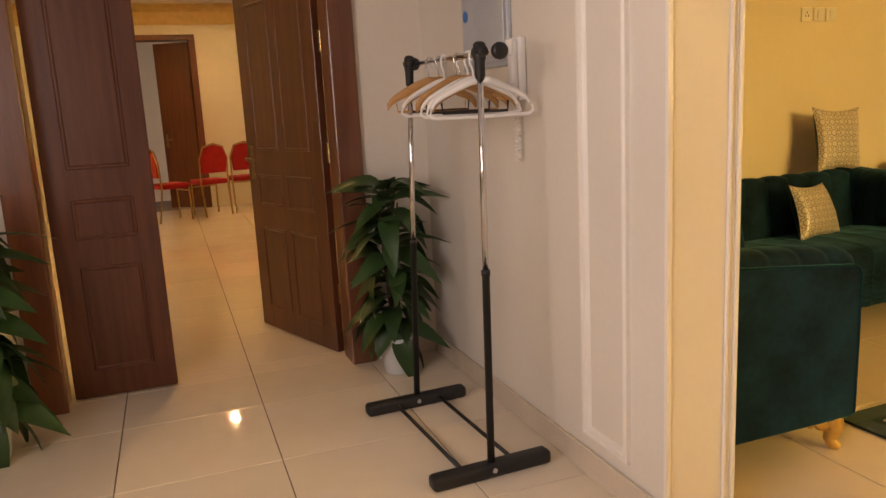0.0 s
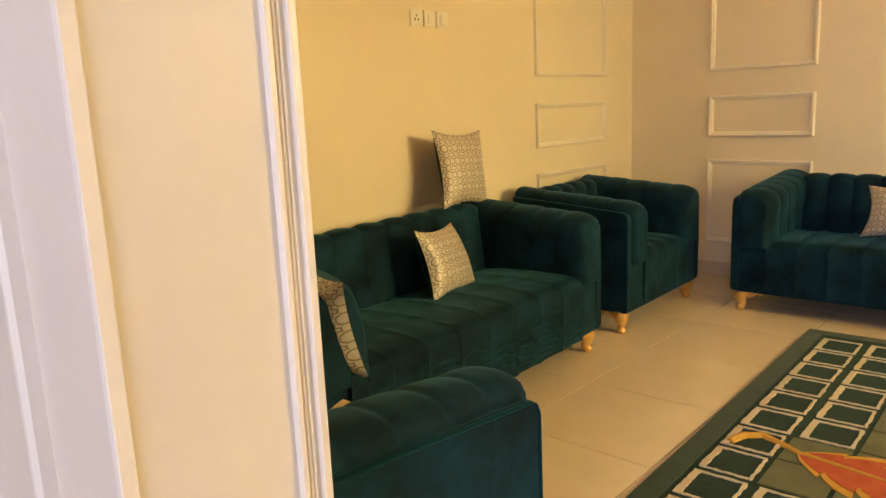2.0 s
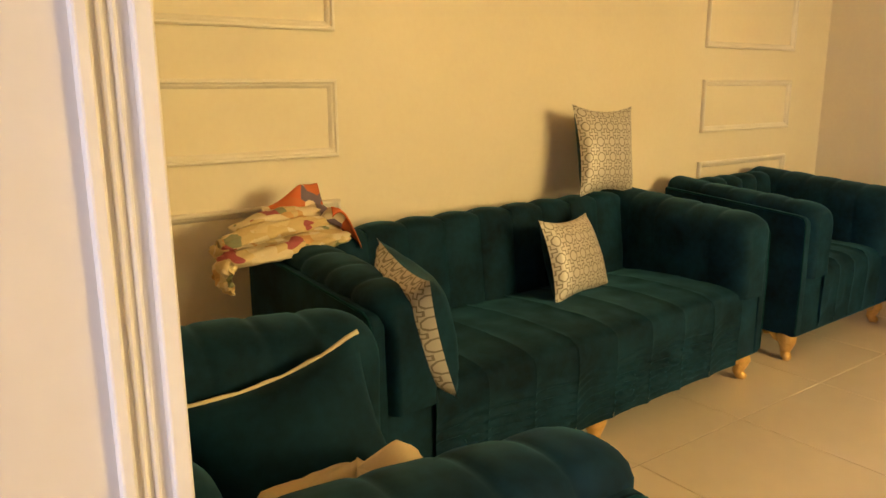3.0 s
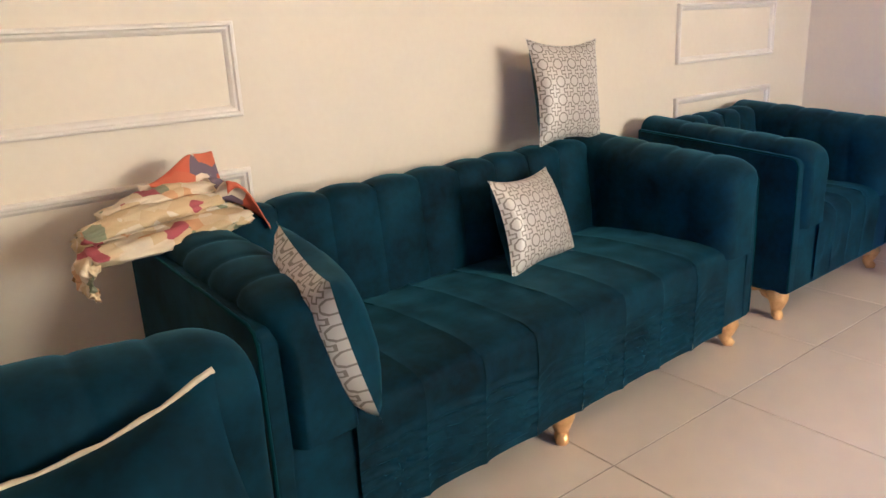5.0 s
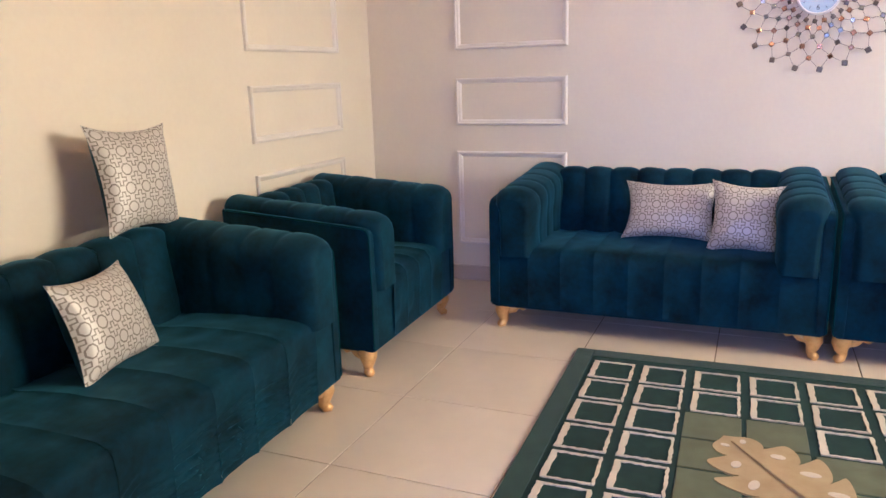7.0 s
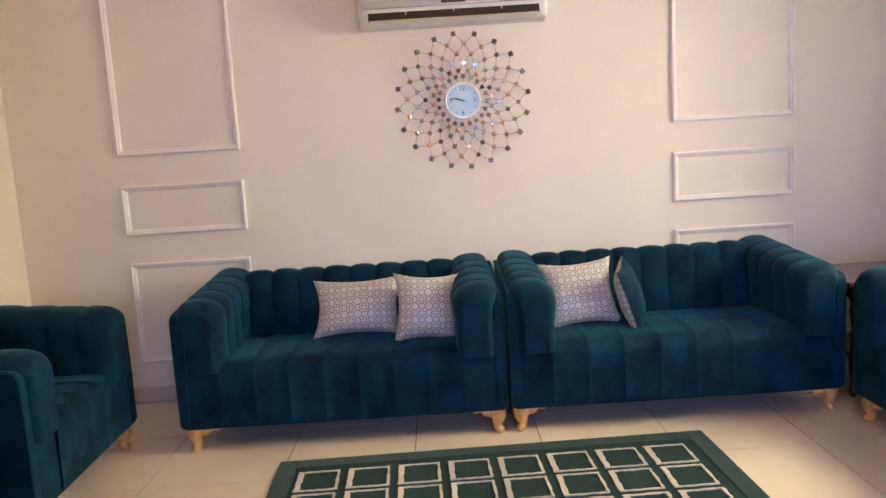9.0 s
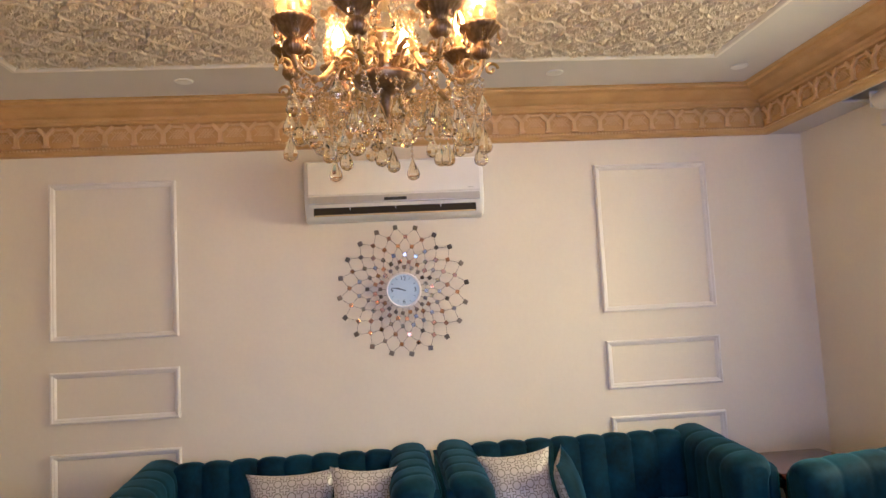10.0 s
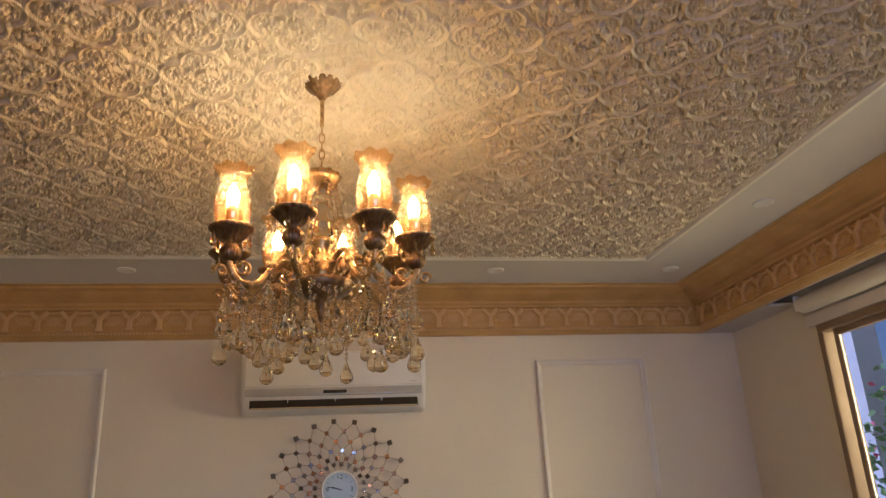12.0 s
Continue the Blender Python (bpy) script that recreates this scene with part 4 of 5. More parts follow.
# ---- wall things ----
def air_conditioner():
    ac = thing("air_conditioner", pose(XE, 1.29, 2.088), "white split air conditioner with open louvre high on the wall", "air conditioner")
    w = 0.515
    prof = [(0.0, 0.0), (-0.13, 0.0), (-0.165, 0.03), (-0.195, 0.10), (-0.205, 0.13), (-0.205, 0.30), (-0.19, 0.33), (-0.15, 0.345), (0.0, 0.345)]
    pts = resample(prof, 30)
    bm = bmesh.new()
    vs = [[bm.verts.new((p[0] + (0.012 if k in (0, 5) else 0), y, p[1])) for p in pts] for k, y in enumerate((-w, -w + 0.012, -w + 0.03, w - 0.03, w - 0.012, w))]
    for a, b in zip(vs, vs[1:]):
        for k in range(30):
            bm.faces.new((a[k], a[k + 1], b[k + 1], b[k]))
    bm.faces.new(vs[0]); bm.faces.new(vs[-1])
    part("body", bm, M_WHITE, ac, "", True)
    part("front_panel", bx(-0.214, -0.2, -w + 0.02, w - 0.02, 0.135, 0.325, 0.006, 2), M_WHITE, ac)
    part("trim_strip", box(bmesh.new(), -0.011, 0.006, -w + 0.025, w - 0.025, -0.022, 0.022, 0.004, 2, pose(-0.203, 0, 0.105, 0, 14, 0)), M_SILVER, ac, "silver strip")
    # No hollow here: a near-black box paints the shade inside the outlet.
    part("outlet", box(bmesh.new(), -0.008, 0.008, -w + 0.05, w - 0.05, -0.03, 0.03, 0, 1, pose(-0.179, 0, 0.050, 0, 22, 0)), M_DARK, ac, "dark box painted as the shaded air outlet")
    part("louvre", box(bmesh.new(), -0.006, 0.006, -w + 0.055, w - 0.055, -0.013, 0.013, 0.003, 2, pose(-0.186, 0, 0.030, 0, 26, 0)), M_YELLOW, ac, "beige louvre flap")
    for y in (-0.26, 0.0, 0.26):
        part("louvre_pin", bx(-0.196, -0.18, y - 0.002, y + 0.002, 0.05, 0.078, 0.0008), M_WHITE, ac)
    part("display", bx(-0.219, -0.205, -0.065, 0.065, 0.094, 0.112, 0.002), M_BLACK, ac, "black display window")
    part("brand_mark", bx(-0.2165, -0.214, -0.455, -0.42, 0.15, 0.156), M_SILVER, ac)


air_conditioner()


def letters(txt, size, material, parent, m, name="numeral"):
    cu = bpy.data.curves.new(name, "FONT")
    cu.body, cu.size, cu.align_x, cu.align_y, cu.extrude = txt, size, "CENTER", "CENTER", 0.0006
    ob = new(name, cu)
    dg = bpy.context.evaluated_depsgraph_get()
    me = bpy.data.meshes.new_from_object(ob.evaluated_get(dg))
    bpy.data.objects.remove(ob)
    bpy.data.curves.remove(cu)
    me.materials.clear()
    me.materials.append(material)
    q = new(name, me)
    q.parent, q.matrix_local = parent, m
    return q


def sunburst_clock():
    """Built in its own x, y plane with the front towards +z, then hung on the east wall."""
    ck = thing("wall_clock", pose(XE, 1.262, 1.672) @ Matrix(((0, 0, -1, 0), (-1, 0, 0, 0), (0, 1, 0, 0), (0, 0, 0, 1))) @ pose(0, 0, 0), "sunburst wall clock with wire rays and mirrored square gems", "clock")
    part("case", lathe(bmesh.new(), [(0.085, 0.002), (0.098, 0.004), (0.106, 0.02), (0.104, 0.036), (0.094, 0.040), (0.092, 0.030)], 40), M_WHITE, ck, "white round rim", True)
    part("dial", lathe(bmesh.new(), [(0.0005, 0.026), (0.093, 0.026), (0.093, 0.031), (0.0005, 0.031)], 40), M_FACE, ck, "pale blue dial")
    for txt, a in (("12", 90), ("3", 0), ("6", -90), ("9", 180)):
        letters(txt, 0.036, M_BLACK, ck, pose(0.068 * math.cos(radians(a)), 0.068 * math.sin(radians(a)), 0.0325))
    tick = as_mesh("tick", bx(-0.006, 0.006, -0.0012, 0.0012, 0.031, 0.0325), M_BLACK)
    for k in range(12):
        if k % 3:
            part("tick", tick, None, ck, m=pose(0.076 * math.cos(k * math.pi / 6), 0.076 * math.sin(k * math.pi / 6), 0, 0, 0, k * 30))
    part("hour_hand", box(bmesh.new(), -0.010, 0.044, -0.003, 0.003, 0.0335, 0.0350, 0, 1, pose(0, 0, 0, 0, 0, 160)), M_BLACK, ck)
    part("minute_hand", box(bmesh.new(), -0.014, 0.070, -0.002, 0.002, 0.0355, 0.0370, 0, 1, pose(0, 0, 0, 0, 0, 166)), M_BLACK, ck)
    n = 20
    radii, half = (0.376, 0.318, 0.262, 0.212, 0.170, 0.136), (0, 1, 0, 1, 0, 1)
    node = lambda ring, k: Vector((radii[ring] * math.cos(2 * math.pi * (k + 0.5 * half[ring] + 0.25) / n), radii[ring] * math.sin(2 * math.pi * (k + 0.5 * half[ring] + 0.25) / n), 0.020 + 0.004 * (ring % 2)))
    s = 0.0138
    gems = [as_mesh("gem", box(bmesh.new(), -s * q, s * q, -s * q, s * q, 0.0, 0.011, 0.003), mt) for q, mt in ((1.0, M_SMOKE), (0.85, M_COPPER), (0.9, M_COPPER), (0.85, M_SILVERGEM), (0.85, M_COPPER), (0.8, M_SMOKE))]
    alt = [as_mesh("gem", box(bmesh.new(), -s * 0.85, s * 0.85, -s * 0.85, s * 0.85, 0.0, 0.011, 0.003), mt) for mt in (M_SMOKE, M_COPPER, M_SILVERGEM)]
    rnd = random.Random(5)
    for ring in range(6):
        for k in range(n):
            p = node(ring, k)
            mesh = gems[ring] if ring == 0 or rnd.random() < 0.6 else rnd.choice(alt)
            part("gem", mesh, None, ck, m=pose(p.x, p.y, p.z, 0, 0, math.degrees(math.atan2(p.y, p.x)) + rnd.uniform(-25, 25)) @ pose(0, 0, 0, rnd.uniform(-16, 16), rnd.uniform(-16, 16), 0))
    for k in range(n):
        bm = bmesh.new()
        for sgn in (0, -1):
            pts, kk = [], k
            for ring in range(6):
                pts.append(node(ring, kk) + Vector((0, 0, -0.001)))
                if half[ring] == 0:
                    kk += sgn
                else:
                    kk += 1 + sgn if sgn == 0 else 0
            pts.append(pts[-1] * 0.72 + Vector((0, 0, 0.004)))
            fine = resample([tuple(p) for p in pts], 18)
            tube(bm, [tuple(p) for p in fine], 0.0012, 5)
        part("wire", bm, M_WIRE, ck, "", True)


sunburst_clock()


def switch_plate(x, label, sockets):
    sw = thing("light_switch", pose(x, YN, 1.772), label, "switch", "row of switches")
    part("plate", bx(-0.044, 0.044, -0.011, 0, -0.043, 0.043, 0.004, 2), M_WHITE, sw)
    if sockets:
        for dx, dz in ((-0.012, -0.008), (0.012, -0.008), (0, 0.012)):
            part("socket_hole", bx(dx - 0.003, dx + 0.003, -0.0125, -0.0105, dz - 0.006, dz + 0.006), M_BLACK, sw)
    else:
        part("rocker", box(bmesh.new(), -0.016, 0.016, -0.017, -0.009, -0.026, 0.026, 0.002, 1, pose(0, 0, 0, 3)), M_WHITE, sw)


for k in range(3):
    switch_plate(4.040 + k * 0.102, "square white wall socket plate" if k == 0 else "square white rocker switch plate", k == 0)


def downlight(x, y):
    dl = thing("downlight", pose(x, y, ZC), "small round unlit recessed ceiling downlight", "downlight", "recessed downlights")
    part("ring", lathe(bmesh.new(), [(0.030, 0.0), (0.047, 0.0), (0.047, -0.005), (0.040, -0.008), (0.030, -0.004)], 24), M_WHITE, dl, "", True)
    part("lens", lathe(bmesh.new(), [(0.0005, -0.001), (0.031, -0.001), (0.031, -0.003), (0.0005, -0.003)], 20), M_SILVER, dl)


for x, y in ((5.885, 2.37), (5.885, 0.40), (5.85, -0.635), (4.85, -0.61), (3.6, -0.62), (2.15, 0.4), (2.15, 2.37), (3.6, 3.40), (4.85, 3.40), (5.85, 3.40)):
    downlight(x, y)


# ---- window and garden ----
def window():
    wi = tagged(new("window_1"), "wide sliding window with bronze aluminium frame", "window", "", "structure")
    y0, y1 = YS - 0.098, YS + 0.025
    bm = bmesh.new()
    for q in ((WX0, WX1, WZ0, WZ0 + 0.04), (WX0, WX1, WZ1 - 0.04, WZ1), (WX0, WX0 + 0.04, WZ0 + 0.04, WZ1 - 0.04), (WX1 - 0.04, WX1, WZ0 + 0.04, WZ1 - 0.04)):
        box(bm, q[0], q[1], y0, y1, q[2], q[3], 0.004)
    part("window_frame", bm, M_ALU, wi)
    span = (WX1 - WX0 - 0.12) / 2
    for k in range(2):
        a = WX0 + 0.04 + k * span
        yy = YS - 0.022 - 0.032 * ((k + 1) % 2)
        bm = bmesh.new()
        for q in ((a, a + span, WZ0 + 0.04, WZ0 + 0.075), (a, a + span, WZ1 - 0.075, WZ1 - 0.04), (a, a + 0.035, WZ0 + 0.075, WZ1 - 0.075), (a + span - 0.035, a + span, WZ0 + 0.075, WZ1 - 0.075)):
            box(bm, q[0], q[1], yy - 0.013, yy + 0.013, q[2], q[3], 0.003)
        sash = part("sash", bm, M_ALU, wi)
        pane = part("pane", bx(a + 0.036, a + span - 0.036, yy - 0.003, yy + 0.003, WZ0 + 0.076, WZ1 - 0.076), M_CLEAR, sash)
        pane.visible_shadow = False
    part("window_sill", bx(WX0 - 0.05, WX1 + 0.05, YS, YS + 0.10, WZ0 - 0.03, WZ0 - 0.002, 0.006), M_SKIRT, wi)
    part("casing", bx(WX0 - 0.10, WX1 + 0.085, YS, YS + 0.02, WZ1 + 0.002, WZ1 + 0.075, 0.005), M_TRIM, wi, "cream casing above the window")


window()
bl = thing("roller_blind", pose(0, 0, 0), "rolled-up cream roller blind above the window", "blind")
part("roll", lathe(bmesh.new(), [(0.045, 0), (0.047, 0.01), (0.047, 2.27), (0.045, 2.28)], 20, Matrix.Translation((3.3, YS + 0.075, 2.505)) @ Matrix.Rotation(math.pi / 2, 4, "Y")), M_TRIM, bl, "", True)
part("bracket", bx(5.582, 5.595, YS, YS + 0.12, 2.475, 2.56, 0.003), M_WHITE, bl)

structure("garden_wall", bx(8.80, 12.0, -4.4, -4.1, -0.16, 4.5), M_BAGS, "pale rendered outdoor wall beside the window", "wall")
structure("boundary_wall", bx(-8, 16, -7.3, -7.0, -0.16, 2.4), M_BAGS, "pale rendered boundary wall of the garden", "wall")


def leaf_mesh(name, length, width, material, droop=0.25, fold=0.12):
    bm = bmesh.new()

    def f(u, v):
        w = width * math.sin(math.pi * u ** 0.75) ** 0.9
        s = 2 * v - 1
        return Vector((s * w / 2, u * length, -droop * length * u * u + fold * abs(s) * w))
    grid(bm, f, 7, 4)
    bmesh.ops.remove_doubles(bm, verts=bm.verts, dist=1e-5)
    return as_mesh(name, bm, material, True)


def bush(x, y, height, seed):
    rnd = random.Random(seed)
    bu = thing("flowering_bush", pose(x, y, -0.16), "green garden bush with pink blossoms", "bush")
    bm = bmesh.new()
    for k in range(9):
        a = rnd.uniform(0, 6.28)
        r = rnd.uniform(0.3, 0.9)
        tube(bm, [(0.05 * math.cos(a), 0.05 * math.sin(a), 0), (r * 0.4 * math.cos(a), r * 0.4 * math.sin(a), height * 0.5), (r * math.cos(a), r * math.sin(a), height * rnd.uniform(0.75, 1))], [0.035, 0.02, 0.006], 6)
    part("branches", bm, M_STEM, bu)
    for nm, mt, cnt, ln in (("foliage", M_LEAF2, 1500, 0.12), ("blossoms", M_PINK, 170, 0.08)):
        bm = bmesh.new()
        for k in range(cnt):
            a, h = rnd.uniform(0, 6.28), rnd.random()
            c = Vector((0, 0, 0))
            rr = (0.35 + 0.75 * rnd.random() ** 0.5) * (0.55 + 0.6 * math.sin(math.pi * min(1, h * 0.8 + 0.15)))
            p = Vector((rr * math.cos(a), rr * math.sin(a), height * (0.12 + 0.92 * h))) + Vector((rnd.gauss(0, 0.08), rnd.gauss(0, 0.08), rnd.gauss(0, 0.08)))
            mm = Matrix.Translation(p) @ Euler((rnd.uniform(-1.2, 1.2), rnd.uniform(-1.2, 1.2), rnd.uniform(0, 6.28))).to_matrix().to_4x4()
            v = [bm.verts.new(mm @ Vector(q)) for q in ((0, 0, 0), (ln * 0.3, ln * 0.4, 0.01), (0, ln, -0.01), (-ln * 0.3, ln * 0.4, 0.01))]
            bm.faces.new((v[0], v[1], v[2])); bm.faces.new((v[0], v[2], v[3]))
        q = part(nm, bm, mt, bu)
        q["kind"] = "stuff"


bush(7.85, -4.6, 2.75, 3)
bush(6.4, -5.0, 3.2, 4)
bush(3.6, -5.4, 2.2, 5)


# ---- chandelier ----
def chandelier(cx, cy):
    ch = thing("chandelier", pose(cx, cy, 0), "eight-arm antique brass chandelier with lit amber glass shades and crystals", "chandelier")
    part("canopy", lathe(bmesh.new(), [(0.052, ZC - 0.004), (0.057, ZC - 0.012), (0.052, ZC - 0.020), (0.042, ZC - 0.034), (0.023, ZC - 0.048), (0.014, ZC - 0.058), (0.009, ZC - 0.068), (0.004, ZC - 0.072)], 84, None, 0.035, 14), M_BRONZE, ch, "fluted bronze canopy", True)
    part("rod", tube(bmesh.new(), [(0, 0, ZC - 0.07), (0, 0, ZC - 0.155)], 0.006, 8), M_GOLD, ch)
    bm = bmesh.new()
    ring = [(0.0075 * math.cos(a), 0, 0.017 * math.sin(a)) for a in np.linspace(0, 2 * math.pi, 15)]
    tube(bm, ring, 0.0022, 6)
    link_mesh = as_mesh("chain_link", bm, M_GOLD, True)
    for k in range(5):
        part("chain_link", link_mesh, None, ch, m=pose(0, 0, ZC - 0.168 - k * 0.0265, 0, 0, 90 * (k % 2)))
    z = 2.50
    part("crown", lathe(bmesh.new(), [(0.008, z), (0.050, z - 0.010), (0.056, z - 0.018), (0.048, z - 0.034), (0.030, z - 0.052), (0.018, z - 0.062)], 32, None, 0.06, 12), M_GOLD, ch, "fluted gold crown", True)
    part("stem", lathe(bmesh.new(), [(0.016, z - 0.06), (0.026, z - 0.070), (0.027, z - 0.082), (0.016, z - 0.092), (0.021, z - 0.105), (0.028, z - 0.118), (0.018, z - 0.132), (0.026, z - 0.165), (0.033, z - 0.195), (0.020, z - 0.208)], 24), M_CRYSTAL, ch, "turned crystal stem", True)
    part("hub", lathe(bmesh.new(), [(0.020, z - 0.206), (0.042, z - 0.212), (0.044, z - 0.226), (0.030, z - 0.240), (0.036, z - 0.262), (0.044, z - 0.285), (0.038, z - 0.305), (0.048, z - 0.320), (0.030, z - 0.330)], 28, None, 0.03, 14), M_GOLD, ch, "ribbed gold hub", True)
    part("bowl", lathe(bmesh.new(), [(0.030, z - 0.325), (0.085, z - 0.335), (0.090, z - 0.345), (0.070, z - 0.365), (0.035, z - 0.380), (0.014, z - 0.390), (0.016, z - 0.405), (0.010, z - 0.420), (0.006, z - 0.440), (0.001, z - 0.446)], 32, None, 0.04, 16), M_BRONZE, ch, "fluted dark bronze bowl", True)

    R, zb = 0.262, 2.270
    bm = bmesh.new()
    S = lambda r, q: (r, 0, q)
    arm_pts = resample([S(0.035, 2.17), S(0.075, 2.225), S(0.125, 2.235), S(0.150, 2.175), S(0.195, 2.125), S(0.245, 2.135), S(0.268, 2.185), S(R, 2.225)], 24)
    tube(bm, [tuple(p) for p in arm_pts], 0.0085, 8)
    for c, r, sg in (((0.105, 0, 2.185), 0.030, 1), ((0.225, 0, 2.175), 0.026, -1), ((0.285, 0, 2.155), 0.018, 1)):
        tube(bm, [(c[0] + r * (1 - a / 9) * math.cos(sg * a), 0, c[2] + r * (1 - a / 9) * math.sin(sg * a)) for a in np.linspace(0, 6.6, 20)], 0.0045, 6)
    for a in (0.15, 0.45, 0.7):
        p = arm_pts[int(a * 24)]
        lathe(bm, [(0.001, -0.012), (0.012, -0.006), (0.014, 0.0), (0.010, 0.008), (0.001, 0.012)], 8, Matrix.Translation(Vector(p)))
    arm_mesh = as_mesh("arm", bm, M_GOLD, True)
    cup = as_mesh("cup", lathe(bmesh.new(), [(0.006, zb - 0.088), (0.020, zb - 0.082), (0.028, zb - 0.068), (0.026, zb - 0.054), (0.016, zb - 0.046), (0.017, zb - 0.040), (0.026, zb - 0.032), (0.040, zb - 0.016), (0.050, zb - 0.006), (0.055, zb - 0.003), (0.056, zb + 0.003), (0.052, zb + 0.006), (0.030, zb + 0.003)], 64, None, 0.05, 20), M_BRONZE, True)
    sleeve = as_mesh("candle", lathe(bmesh.new(), [(0.015, zb + 0.003), (0.015, zb + 0.055), (0.009, zb + 0.060), (0.009, zb + 0.066)], 14), M_CANDLE, True)
    bulb = as_mesh("bulb", lathe(bmesh.new(), [(0.008, zb + 0.066), (0.015, zb + 0.080), (0.0165, zb + 0.095), (0.011, zb + 0.112), (0.004, zb + 0.125), (0.0005, zb + 0.130)], 12), M_BULB, True)
    bm = bmesh.new()
    sp = resample([(0.036, 0.003), (0.042, 0.018), (0.048, 0.045), (0.046, 0.075), (0.037, 0.105), (0.0325, 0.130), (0.036, 0.150), (0.052, 0.168)], 20)

    def shade(u, v):
        p = sp[int(round(v * 20))]
        a = 2 * math.pi * u
        flare = max(0, (p[1] - 0.145) / 0.02)
        return Vector((p[0] * math.cos(a) * (1 + 0.035 * flare * math.cos(8 * a)), p[0] * math.sin(a) * (1 + 0.035 * flare * math.cos(8 * a)), zb + p[1] + 0.004 * flare * math.cos(8 * a)))
    grid(bm, shade, 32, 20)
    bmesh.ops.remove_doubles(bm, verts=bm.verts, dist=1e-5)
    shade_mesh = as_mesh("shade", bm, M_SHADE, True)

    def drop_mesh(l, r):
        return as_mesh("crystal_drop", lathe(bmesh.new(), [(0.0005, 0), (r * 0.20, -l * 0.10), (r * 0.48, -l * 0.30), (r * 0.85, -l * 0.54), (r, -l * 0.72), (r * 0.86, -l * 0.88), (r * 0.45, -l * 0.97), (0.0005, -l)], 9), M_CRYSTAL)
    big, mid, spear = drop_mesh(0.068, 0.020), drop_mesh(0.050, 0.015), drop_mesh(0.044, 0.0075)
    bead_pts = [(0.0005, 0.0065), (0.0062, 0.0), (0.0005, -0.0065)]

    def beads(name, pts, step=0.0145):
        bm = bmesh.new()
        pts = [Vector(p) for p in pts]
        d = 0.0
        for a, b in zip(pts, pts[1:]):
            seg = (b - a).length
            while d <= seg:
                lathe(bm, bead_pts, 6, Matrix.Translation(a.lerp(b, d / seg)))
                d += step
            d -= seg
        q = part(name, bm, M_CRYSTAL, ch, "string of crystal beads")
        q["kind"] = "stuff"
        return q
    rnd = random.Random(8)
    hung = []
    for k in range(8):
        th = 180 - 15 + 45 * k
        rot = pose(0, 0, 0, 0, 0, th)
        c, s = math.cos(radians(th)), math.sin(radians(th))
        a = part("arm", arm_mesh, None, ch, "scrolled gold arm", m=rot)
        off = pose(R, 0, 0)
        part("cup", cup, None, a, "fluted bronze cup", m=off)
        part("candle", sleeve, None, a, m=off)
        part("bulb", bulb, None, a, "lit bulb", m=off)
        part("shade", shade_mesh, None, a, "amber tulip glass shade", m=off)
        for q in range(5):
            b = radians(th) + q * 2 * math.pi / 5
            part("crystal_drop", spear, None, ch, "small crystal spear", m=pose(R * c + 0.047 * math.cos(b), R * s + 0.047 * math.sin(b), zb - 0.010))
        # swag from arm to arm and the long hanging strings
        t2 = radians(th + 45)
        p, q = Vector((0.255 * c, 0.255 * s, 2.15)), Vector((0.255 * math.cos(t2), 0.255 * math.sin(t2), 2.15))
        beads("bead_string", [p.lerp(q, w) - Vector((0, 0, 0.075 * math.sin(math.pi * w))) for w in np.linspace(0, 1, 9)])
        q = Vector((0.05 * c, 0.05 * s, 2.12))
        beads("bead_string", [p.lerp(q, w) - Vector((0, 0, 0.06 * math.sin(math.pi * w))) for w in np.linspace(0, 1, 9)])
        beads("bead_string", [Vector((0.035 * c, 0.035 * s, z - 0.02)), Vector((0.058 * c, 0.058 * s, z - 0.14)), Vector((0.105 * c, 0.105 * s, 2.235))])
        for r, zz, ln, me in ((0.272, 2.12, 0.035, big), (0.235, 2.115, 0.075, big), (0.185, 2.11, 0.05, mid), (0.20, 2.12, 0.085, big), (0.135, 2.12, 0.06, mid), (0.09, 2.10, 0.045, mid), (0.26, 2.10, 0.09, big), (0.16, 2.10, 0.10, big), (0.225, 2.12, 0.03, mid)):
            dth = radians(th + rnd.uniform(-21, 21))
            zz += rnd.uniform(-0.015, 0.015)
            x, y = r * math.cos(dth), r * math.sin(dth)
            beads("bead_string", [(x, y, zz), (x, y, zz - ln)])
            part("crystal_drop", me, None, ch, "faceted pear-shaped crystal", m=pose(x, y, zz - ln - 0.004, 0, 0, rnd.uniform(0, 50)))
    part("crystal_drop", spear, None, ch, "", m=pose(0, 0, 2.05))
    return ch


chandelier(3.98, 1.375)


